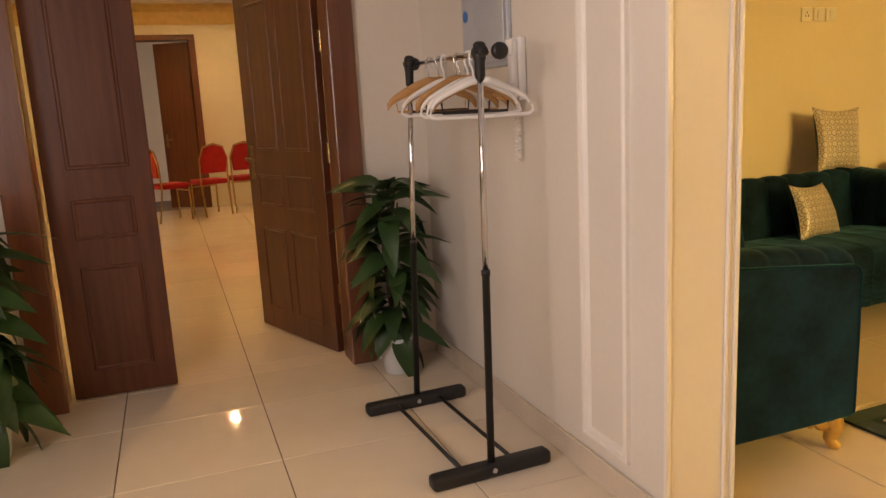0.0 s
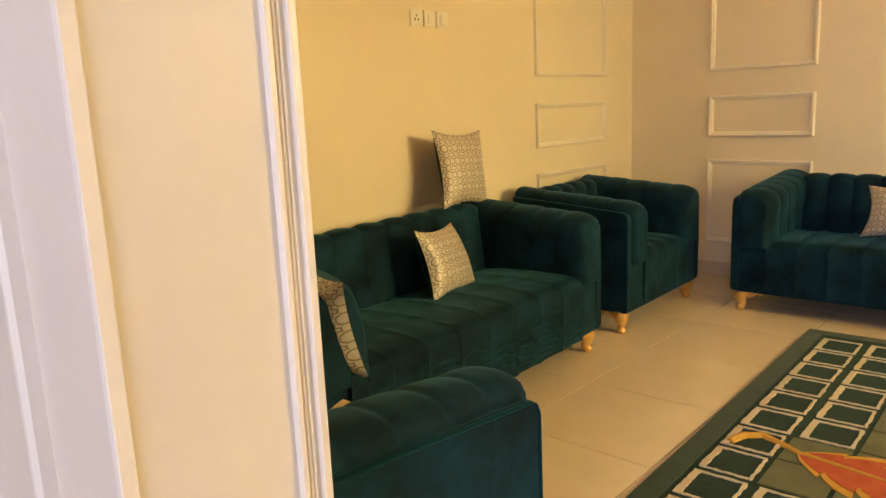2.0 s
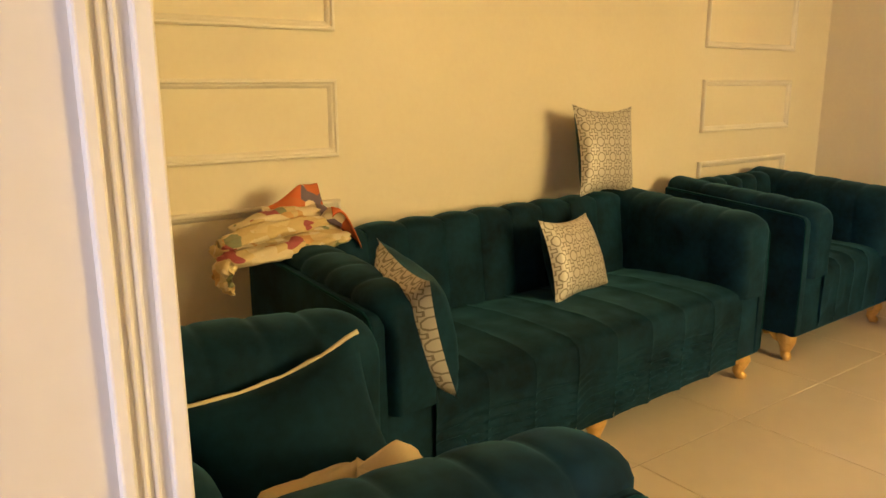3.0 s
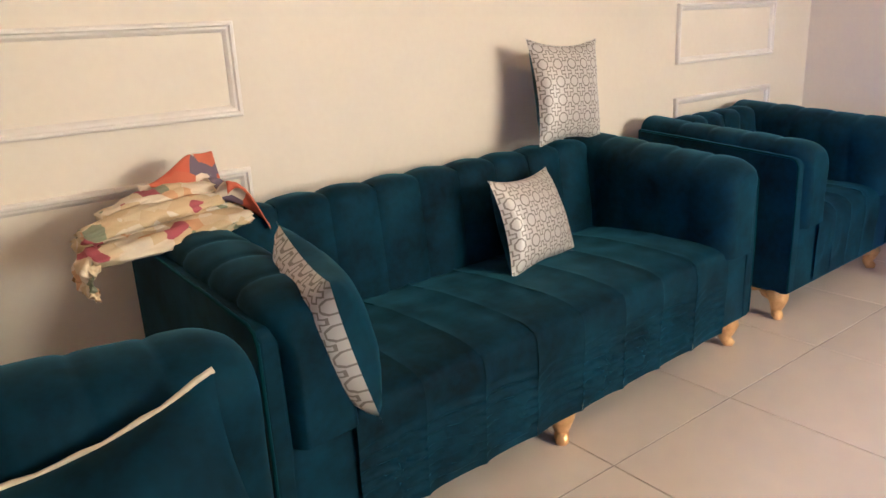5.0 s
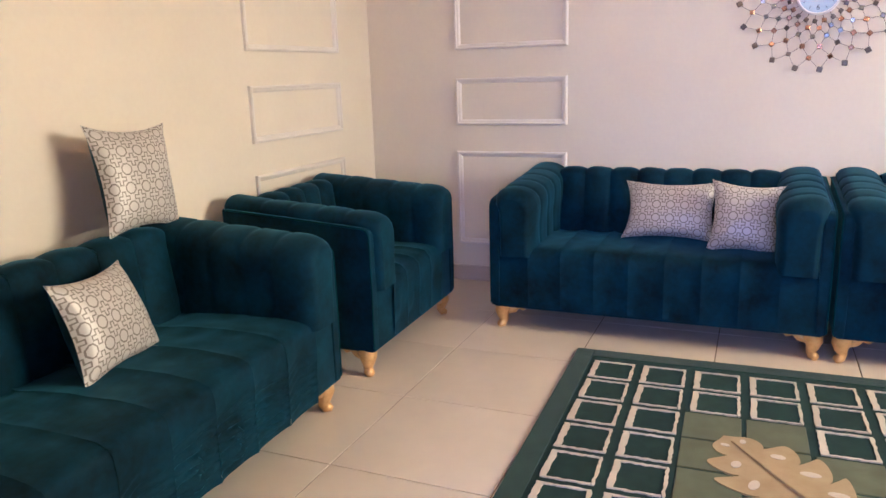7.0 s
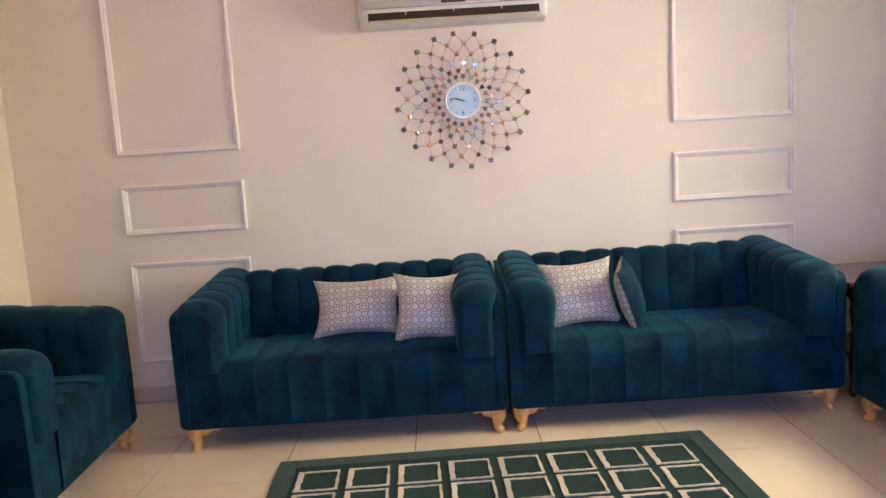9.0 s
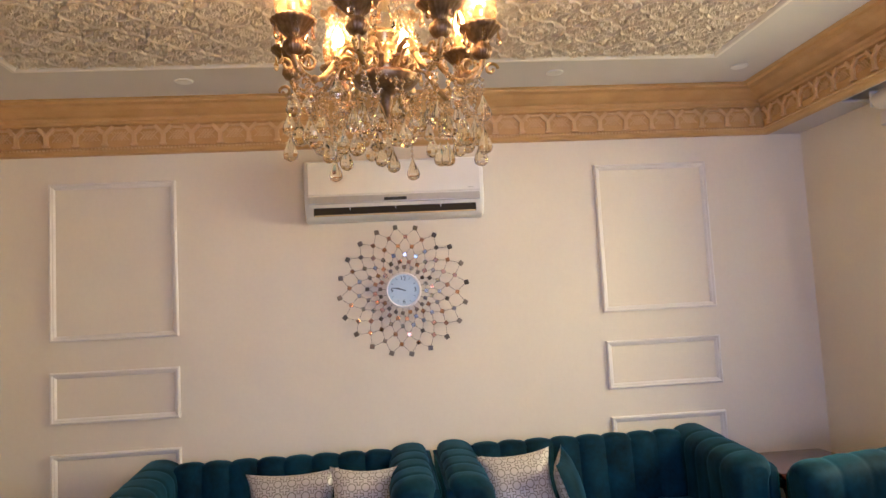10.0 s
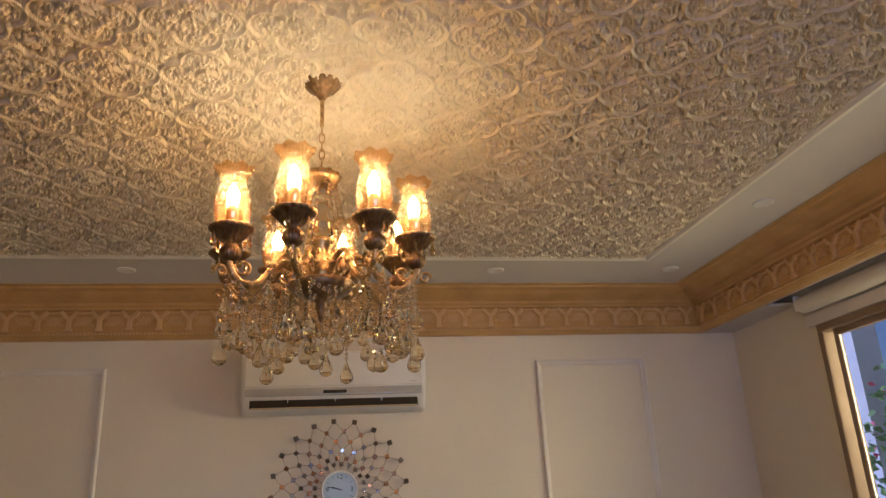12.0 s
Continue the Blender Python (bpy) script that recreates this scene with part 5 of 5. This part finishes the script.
# ---- hall ----
def door_leaf(name, width, height, m, label, panels=True, hw=True, columns=1):
    """Hinged at x = 0, reaching to x = width, 0.045 thick in y."""
    d = tagged(new(name), label, "door", "", "structure")
    d.matrix_world = m
    part("slab", bx(0.002, width, -0.022, 0.022, 0.008, height, 0.003), M_WOOD, d)
    if panels:
        spans = ((0.22, 0.80),) if columns == 1 else ((0.14, 0.46), (0.54, 0.86))
        for (f0, f1), (z0, z1) in itertools.product(spans, ((0.14, 0.65), (0.78, 0.97), (1.11, 1.95))):
            a0, a1 = f0 * width, f1 * width
            for sg in (-1, 1):
                part("panel_moulding", frame_sweep(bmesh.new(), (a0, a1, z0, z1), [(0, 0.022), (0.004, 0.028), (0.012, 0.028), (0.018, 0.024), (0.022, 0.0185), (0.03, 0.022)], lambda a, b, h: (a, sg * h, b)), M_WOOD, d)
    if hw:
        for sg in (-1, 1):
            bm = bx(width - 0.085, width - 0.045, min(sg * 0.022, sg * 0.030), max(sg * 0.022, sg * 0.030), 0.94, 1.14, 0.003)
            tube(bm, [(width - 0.065, sg * 0.03, 1.06), (width - 0.065, sg * 0.065, 1.06), (width - 0.09, sg * 0.070, 1.06), (width - 0.18, sg * 0.068, 1.055)], 0.009, 8)
            part("handle", bm, M_BRONZE, d, "dark bronze lever handle")
    for z in (0.28, 1.05, 1.62) if hw else ():
        part("hinge", box(bx(-0.016, 0.012, -0.034, -0.010, z, z + 0.11, 0.002), -0.02, -0.008, -0.040, -0.028, z, z + 0.11, 0.002), M_GOLD, d, "brass hinge")
    return d


door_leaf("door_1", 0.47, DOOR_Z - 0.06, pose(-0.425, 3.925, 0), "closed narrow leaf of a red-brown wooden double door", True, False)
hx, hy = 0.905, 3.99
door_leaf("door_2", 0.885, DOOR_Z - 0.06, pose(hx, hy, 0, 0, 0, math.degrees(math.atan2(4.84 - hy, 0.60 - hx))), "wide leaf of a red-brown wooden double door standing open", columns=2)
bm = bmesh.new()
for q in ((DX0 - 0.075, DX0 + 0.065, 0, DOOR_Z - 0.055), (DX1 - 0.055, DX1 + 0.075, 0, DOOR_Z - 0.055), (DX0 - 0.075, DX1 + 0.075, DOOR_Z - 0.055, DOOR_Z + 0.08)):
    box(bm, q[0], q[1], YD - 0.035, YD - 0.001, q[2], q[3], 0.008, 2)
for q in ((DX0 + 0.001, DX0 + 0.055, 0, DOOR_Z - 0.055), (DX1 - 0.055, DX1 - 0.001, 0, DOOR_Z - 0.055), (DX0 + 0.001, DX1 - 0.001, DOOR_Z - 0.055, DOOR_Z - 0.001)):
    box(bm, q[0], q[1], YD - 0.001, YD + 0.16, q[2], q[3], 0.003)
structure("door_frame", bm, M_FRAMEWOOD, "red-brown wooden door frame round the double door", "door frame")


def rail(y):
    """Point of the hanging rail in the rack's own space."""
    k = y / 0.73
    return Vector((0.072 + 0.070 * k, y + 0.066, 1.474 + 0.022 * k))


def garment_rack():
    rk = thing("garment_rack", pose(1.085, 2.365, 0, 0, 0, 3), "black and chrome clothes rack with hangers by the wall", "clothes rack")
    lean = Matrix(((1, 0, 0.05, 0), (0, 1, 0.045, 0), (0, 0, 1, 0), (0, 0, 0, 1)))
    near, far = lean, Matrix(((1, 0, 0.095, 0), (0, 1, 0.045, 0), (0, 0, 1.008, 0), (0, 0, 0, 1)))
    near = near @ Matrix.Diagonal((1, 1, 0.989, 1))
    for y, lean in ((0.0, near), (0.73, far)):
        bm = bmesh.new()
        vs = box(bm, -0.235, 0.235, y - 0.032, y + 0.032, 0.0, 0.052, 0.016, 3)
        part("foot", bm, M_BLACK, rk, "rounded black foot bar", True)
        part("bolt", lathe(bmesh.new(), [(0.009, 0), (0.009, 0.004), (0.0005, 0.006)], 12, Matrix.Translation((0, y - 0.030, 0.03)) @ Matrix.Rotation(math.pi / 2, 4, "X")), M_SILVER, rk)
        part("lower_pole", lathe(bmesh.new(), [(0.0135, 0.045), (0.0135, 0.735), (0.016, 0.735), (0.016, 0.755), (0.011, 0.757)], 16, Matrix.Translation((0, y, 0))), M_BLACK, rk, "black lower pole", True, lean)
        part("upper_pole", lathe(bmesh.new(), [(0.0105, 0.75), (0.0105, 1.45)], 16, Matrix.Translation((0.0, y, 0))), M_CHROME, rk, "chrome upper pole", True, lean)
        bm = lathe(bmesh.new(), [(0.014, 1.40), (0.017, 1.41), (0.018, 1.46), (0.021, 1.465), (0.021, 1.515), (0.012, 1.522)], 14, Matrix.Translation((0, y, 0)))
        lathe(bm, [(0.017, -0.03), (0.019, -0.026), (0.019, 0.026), (0.017, 0.03)], 14, Matrix.Translation((0, y, 1.49)) @ Matrix.Rotation(math.pi / 2, 4, "X"))
        part("joint", bm, M_BLACK, rk, "black plastic joint", True, lean)
    part("rail", tube(bmesh.new(), [rail(-0.11), rail(0.86)], 0.0105, 14), M_CHROME, rk, "chrome hanging rail", True)
    for y in (-0.125, 0.86):
        lean = Matrix.Translation(rail(y) - Vector((0, y, 1.49)))
        part("end_cap", lathe(bmesh.new(), [(0.012, 0.02), (0.025, 0.018), (0.028, 0.006), (0.026, -0.006), (0.012, -0.010)], 20, Matrix.Translation((0, y, 1.49)) @ Matrix.Rotation(math.pi / 2, 4, "X")), M_BLACK, rk, "round black end cap", True, lean)
    for x in (-0.10, 0.10):
        part("cross_bar", tube(bmesh.new(), [(x, 0.02, 0.028), (x, 0.71, 0.028)], 0.008, 10), M_BLACK, rk, "thin black cross bar", True)
    return rk


garment_rack()


def hanger(y, wood, turn, shift, label):
    """Hangs on the rail of the rack at (1.10, y); arms in x."""
    r = rail(y - 2.40)
    m = pose(1.085 + r.x + shift, y + 0.035, r.z + 0.013, 0, 0, turn)
    m = m @ Matrix.Diagonal((0.84, 1, 1.22, 1))
    hg = thing("clothes_hanger", m, label, "hanger", "hangers on the rack")
    hook = [(0.016 * math.cos(a), 0, -0.002 + 0.016 * math.sin(a) - 0.016 + 0.016) for a in np.linspace(-0.6, math.pi, 12)]
    hook = [(x, 0, zz - 0.012) for x, _, zz in hook][::1] + [(-0.016, 0, -0.03), (-0.004, 0, -0.052), (0, 0, -0.09)]
    part("hook", tube(bmesh.new(), hook, 0.0022 if wood else 0.0042, 8), M_CHROME if wood else M_WHITE, hg, "", True)
    arms = resample([(-0.215, -0.155), (-0.19, -0.130), (-0.06, -0.088), (0.0, -0.078), (0.06, -0.088), (0.19, -0.130), (0.215, -0.155)], 24)
    if wood:
        bm = bmesh.new()
        loops = []
        for p in arms:
            k = 0.013 + 0.008 * (1 - abs(p[0]) / 0.215)
            loops.append([bm.verts.new((p[0], dy, p[1] + dz)) for dy, dz in ((-0.006, -k), (0.006, -k), (0.0065, k * 0.6), (0, k * 0.9), (-0.0065, k * 0.6))])
        for a, b in zip(loops, loops[1:]):
            for k in range(5):
                bm.faces.new((a[k], a[(k + 1) % 5], b[(k + 1) % 5], b[k]))
        bm.faces.new(loops[0]); bm.faces.new(loops[-1])
        part("shoulder_bar", bm, M_HANGWOOD, hg, "light wooden shoulder bar", True)
        part("trouser_bar", tube(bmesh.new(), [(-0.17, 0, -0.142), (-0.165, 0, -0.172), (0.165, 0, -0.172), (0.17, 0, -0.142)], 0.004, 8), M_BLACK if turn > 0 else M_HANGWOOD, hg)
    else:
        part("shoulder_bar", tube(bmesh.new(), [(p[0], 0, p[1]) for p in arms], [0.0065 + 0.006 * (1 - abs(p[0]) / 0.215) for p in arms], 8), M_WHITE, hg, "white plastic shoulder bar", True)
        part("lower_bar", tube(bmesh.new(), [(-0.215, 0, -0.155), (-0.222, 0, -0.172), (-0.20, 0, -0.182), (0, 0, -0.184), (0.20, 0, -0.182), (0.222, 0, -0.172), (0.215, 0, -0.155)], 0.0055, 8), M_WHITE, hg, "", True)


for k, (dy, wood) in enumerate(((0.07, False), (0.11, False), (0.16, True), (0.20, False), (0.28, True), (0.33, True), (0.42, False), (0.50, True), (0.58, True))):
    hanger(2.40 + dy, wood, (-7, 5, 10, -4, 12, -9, 3, 16, -14)[k], (0.005, -0.01, 0.01, 0.0, -0.02, 0.01, -0.03, -0.03, -0.05)[k], "light wooden clothes hanger on the chrome rail" if wood else "white plastic clothes hanger on the chrome rail")


def potted_plant(x, y, height, seed, label, leaf_len=0.17, n=85, pot_r=0.085):
    rnd = random.Random(seed)
    pl = thing("potted_plant", pose(x, y, 0), label, "plant", "artificial potted plants")
    part("pot", lathe(bmesh.new(), [(pot_r * 0.72, 0.0), (pot_r * 0.78, 0.01), (pot_r, 0.17), (pot_r * 1.06, 0.172), (pot_r * 1.06, 0.19), (pot_r * 0.94, 0.19), (pot_r * 0.9, 0.16), (0.0005, 0.155)], 28), M_POT, pl, "white round pot", True)
    bm = bmesh.new()
    for q in range(4):
        a = rnd.uniform(0, 6.28)
        tube(bm, [(0.02 * math.cos(a), 0.02 * math.sin(a), 0.15), (0.03 * math.cos(a + 1), 0.03 * math.sin(a + 1), height * 0.5), (0.05 * math.cos(a + 2), 0.05 * math.sin(a + 2), height * rnd.uniform(0.8, 0.93))], [0.012, 0.009, 0.004], 7)
    part("stem", bm, M_STEM, pl, "", True)
    kinds = [leaf_mesh("leaf", leaf_len * s, leaf_len * s * w, M_LEAF, dr) for s, w, dr in ((1.0, 0.50, 0.65), (0.85, 0.56, 0.5), (1.1, 0.46, 0.85))]
    for k in range(n):
        f = k / n
        zz = height * (0.20 + 0.78 * f)
        a = k * 2.399 + rnd.uniform(-0.4, 0.4)
        tilt = rnd.uniform(-35, 35) + 25 * (f - 0.4)
        r = rnd.uniform(0.015, 0.05)
        part("leaf", kinds[k % 3], None, pl, m=pose(r * math.cos(a), r * math.sin(a), zz, 0, 0, math.degrees(a) - 90) @ pose(0, 0, 0, tilt, rnd.uniform(-30, 30), 0))
    return pl


potted_plant(1.10, 3.56, 1.0, 21, "tall leafy green artificial plant in a white pot", 0.205, 80, 0.085)
potted_plant(-0.68, 3.36, 1.0, 22, "leafy green artificial plant in a white pot by the door frame", 0.24, 80, 0.10)


fb = thing("fuse_box", pose(XH, 2.95, 1.72), "flush grey steel fuse box with a blue round sticker", "fuse box")
part("cabinet", bx(-0.02, 0, -0.225, 0.225, -0.27, 0.27, 0.004), M_GREYBOX, fb)
part("cabinet_door", bx(-0.028, -0.0205, -0.205, 0.205, -0.25, 0.25, 0.004), M_GREYBOX, fb)
part("sticker", lathe(bmesh.new(), [(0.0005, 0), (0.024, 0), (0.024, 0.001), (0.0005, 0.001)], 24, Matrix.Translation((-0.0285, 0.165, -0.045)) @ Matrix.Rotation(-math.pi / 2, 4, "Y")), M_BLUE, fb, "blue round sticker")

ph = thing("intercom_phone", pose(XH, 2.655, 1.43), "white wall intercom handset with a coiled cord", "intercom")
part("base", bx(-0.03, 0, -0.045, 0.045, -0.115, 0.115, 0.008, 2), M_WHITE, ph, "", True)
part("handset", box(box(bx(-0.055, -0.03, -0.035, 0.010, -0.105, 0.105, 0.008, 2), -0.062, -0.05, -0.037, 0.012, 0.05, 0.108, 0.005, 2), -0.062, -0.05, -0.037, 0.012, -0.108, -0.05, 0.005, 2), M_WHITE, ph, "", True)
part("cord", tube(bmesh.new(), [(-0.03 + 0.010 * math.cos(a), -0.01 + 0.010 * math.sin(a), -0.11 - a * 0.0026) for a in np.linspace(0, 88, 420)], 0.0022, 5), M_WHITE, ph, "white coiled cord", True)


# ---- side table ----
st = thing("side_table", pose(5.98, -0.86, 0), "dark cherry wood side table with turned legs in the corner", "table")
part("tabletop", bx(-0.27, 0.27, -0.27, 0.27, 0.585, 0.615, 0.008, 2), M_TABLEWOOD, st)
part("apron", bx(-0.23, 0.23, -0.23, 0.23, 0.52, 0.585, 0.004), M_TABLEWOOD, st)
part("shelf", bx(-0.22, 0.22, -0.22, 0.22, 0.20, 0.222, 0.005), M_TABLEWOOD, st)
tleg = as_mesh("leg", lathe(bmesh.new(), [(0.014, 0), (0.022, 0.03), (0.014, 0.07), (0.020, 0.14), (0.024, 0.21), (0.015, 0.26), (0.013, 0.38), (0.022, 0.46), (0.016, 0.49), (0.024, 0.52)], 16), M_TABLEWOOD, True)
for x in (-0.21, 0.21):
    for y in (-0.21, 0.21):
        part("leg", tleg, None, st, "turned wooden leg", m=pose(x, y, 0))


# ---- dining hall beyond the door ----
def banquet_chair():
    bc = thing("banquet_chair", pose(0.62, 11.0, 0, 0, 0, 200), "red velvet banquet chair with a gold metal frame", "chair", "red banquet chairs")
    part("seat", rounded_slab(bmesh.new(), -0.20, 0.20, -0.20, 0.20, 0.44, 0.51, 0.025), M_RED, bc, "", True)
    bm = bmesh.new()
    ring = [(-0.17, 0.60), (0.17, 0.60), (0.19, 0.80), (0.13, 0.95), (0.0, 0.985), (-0.13, 0.95), (-0.19, 0.80)]
    for y in (0.185, 0.235):
        bm.faces.new([bm.verts.new((x, y + 0.10 * (zz - 0.6), zz)) for x, zz in ring])
    vs = list(bm.verts)
    for k in range(7):
        bm.faces.new((vs[k], vs[(k + 1) % 7], vs[7 + (k + 1) % 7], vs[7 + k]))
    part("backrest", bm, M_RED, bc)
    for sx in (-1, 1):
        part("back_leg", tube(bmesh.new(), [(sx * 0.19, 0.27, 0.0), (sx * 0.195, 0.20, 0.45), (sx * 0.20, 0.235, 0.80), (sx * 0.14, 0.25, 0.96), (0, 0.255, 1.0)], 0.012, 8), M_GOLD, bc, "gold tube", True)
        part("front_leg", tube(bmesh.new(), [(sx * 0.18, -0.19, 0.0), (sx * 0.18, -0.18, 0.45)], 0.012, 8), M_GOLD, bc, "gold tube", True)
    part("stretcher", tube(bmesh.new(), [(-0.18, -0.18, 0.40), (0.18, -0.18, 0.40)], 0.009, 8), M_GOLD, bc)
    return bc


chair = banquet_chair()
copy_thing(chair, pose(0.10, 10.75, 0, 0, 0, 115))
copy_thing(chair, pose(1.12, 11.2, 0, 0, 0, 185))
copy_thing(chair, pose(1.65, 11.1, 0, 0, 0, 170))
copy_thing(chair, pose(1.75, 6.2, 0, 0, 0, 90))
copy_thing(chair, pose(1.75, 6.9, 0, 0, 0, 95))

bm = frame_sweep(bmesh.new(), (FAR_W, FAR_E, YD + 0.2, FAR_N), [(0.0, 2.72), (0.03, 2.72), (0.04, 2.76), (0.05, 2.90), (0.14, 2.95), (0.16, 2.995), (0.16, 3.002)], lambda a, b, h: (a, b, h))
structure("cornice_far", bm, M_CORN2, "plain tan plaster cornice of the dining hall", "trim")
bm = bmesh.new()
for q in ((FD0 - 0.06, FD0 + 0.03, 0, FDZ), (FD1 - 0.03, FD1 + 0.06, 0, FDZ), (FD0 - 0.06, FD1 + 0.06, FDZ, FDZ + 0.08)):
    box(bm, q[0], q[1], FAR_N - 0.03, FAR_N + 0.19, q[2], q[3], 0.006)
structure("door_frame_far", bm, M_FRAMEWOOD, "brown wooden door frame in the dining hall", "door frame")
door_leaf("door_3", 0.56, FDZ - 0.02, pose(0.585, FAR_N + 0.05, 0, 0, 0, 150), "brown wooden door standing ajar in the dining hall", False)


def far_lamp(x, y):
    dl = thing("ceiling_light", pose(x, y, FAR_Z), "round lit recessed ceiling light", "ceiling light", "dining hall lights")
    part("trim_ring", lathe(bmesh.new(), [(0.045, 0.0), (0.075, 0.0), (0.075, -0.006), (0.045, -0.004)], 24), M_WHITE, dl)
    part("lens", lathe(bmesh.new(), [(0.0005, -0.002), (0.045, -0.002), (0.045, -0.004), (0.0005, -0.004)], 20), M_FARLAMP, dl)


M_FARLAMP = mat("warm_lit_lens", (1, 0.9, 0.7), emit=(1.0, 0.72, 0.32), emit_power=FAR_LAMPS * 50)
for x, y in ((0.62, 10.75), (-1.2, 10.75), (0.62, 7.6), (-1.2, 7.6), (2.0, 9.2), (0.4, 5.2)):
    far_lamp(x, y)

# ---- cornice pieces ----
BR = bmesh.new()
box(BR, -0.013, 0.013, 0.0, 0.016, 0.003, 0.085, 0.003)
box(BR, -0.020, 0.020, 0.0, 0.020, 0.0, 0.014, 0.003)
box(BR, 0.050, 0.108, 0.0, 0.017, 0.107, 0.120, 0.003)
for sg in (-1, 1):
    box(BR, -0.012, 0.012, 0.0, 0.018, 0.0, 0.062, 0.003, 1, pose(sg * 0.006, 0, 0.078, 0, sg * 42, 0))
BRACKET = as_mesh("bracket", BR, M_CORN2)
LT = bmesh.new()
for k in range(4):
    for sg in (-1, 1):
        box(LT, -0.003, 0.003, 0.0, 0.007, -0.036, 0.036, 0, 1, pose((k - 1.5) * 0.018, 0, 0.052, 0, sg * 40, 0))
LATTICE = as_mesh("lattice", LT, M_CORN2)
EG = bmesh.new()
for k in range(8):
    lathe(EG, [(0.0005, -0.008), (0.006, -0.004), (0.006, 0.004), (0.0005, 0.008)], 6, Matrix.Translation((-0.07 + 0.02 * k, 0.014, 0.0)) @ Matrix.Rotation(math.pi / 2, 4, "Y"))
BEADS = as_mesh("bead_row", EG, M_CORN2)
d = 0.018
runs = [((CX1 - d, CY0 + d), (0, 1), CY1 - CY0 - 2 * d, 90), ((CX1 - d, CY1 - d), (-1, 0), CX1 - CX0 - 2 * d, 180), ((CX0 + d, CY1 - d), (0, -1), CY1 - CY0 - 2 * d, -90), ((CX0 + d, CY0 + d), (1, 0), CX1 - CX0 - 2 * d, 0)]
for (x, y), (ux, uy), ln, a in runs:
    n = int(round(ln / 0.16))
    for k in range(n):
        s = ln * (k + 0.5) / n
        at = pose(x + ux * s, y + uy * s, 2.583, 0, 0, a) @ Matrix.Diagonal((1, 1, 0.915, 1))
        part("bracket", BRACKET, None, cornice, m=at)
        part("lattice", LATTICE, None, cornice, m=at @ pose(ln / n / 2, 0, 0.012))
        part("bead_row", BEADS, None, cornice, m=pose(x + ux * s, y + uy * s, 2.565, 0, 0, a) @ pose(0, 0.004, 0))

# ---- floor tiles ----
def tile_mesh(w, l):
    bm = bmesh.new()
    box(bm, -w / 2, w / 2, -l / 2, l / 2, -0.009, 0.0)
    top = [e for e in bm.edges if all(v.co.z > -0.001 for v in e.verts)]
    bmesh.ops.bevel(bm, geom=top, offset=0.0012, segments=1, affect="EDGES")
    return as_mesh("tile", bm, M_TILE)


TILES = {}


def tile(parent, x0, x1, y0, y1):
    w, l = round(x1 - x0 - 0.0042, 4), round(y1 - y0 - 0.0042, 4)
    if w < 0.02 or l < 0.02:
        return
    if (w, l) not in TILES:
        TILES[(w, l)] = tile_mesh(w, l)
    part("tile", TILES[(w, l)], None, parent, m=pose((x0 + x1) / 2, (y0 + y1) / 2, 0.0))


T = 0.602
gx, gy = 4.022, 2.828


def lay(parent, X0, X1, Y0, Y1):
    i0, i1 = math.floor((X0 - gx) / T), math.ceil((X1 - gx) / T)
    j0, j1 = math.floor((Y0 - gy) / T), math.ceil((Y1 - gy) / T)
    for i in range(i0, i1):
        for j in range(j0, j1):
            tile(parent, max(X0, gx + i * T), min(X1, gx + (i + 1) * T), max(Y0, gy + j * T), min(Y1, gy + (j + 1) * T))


lay(floor, HALL_W, XE, YS, YN)
lay(floor, HALL_W, XH, HALL_S, YS)
lay(floor_far, FAR_W, FAR_E, YN, FAR_N)
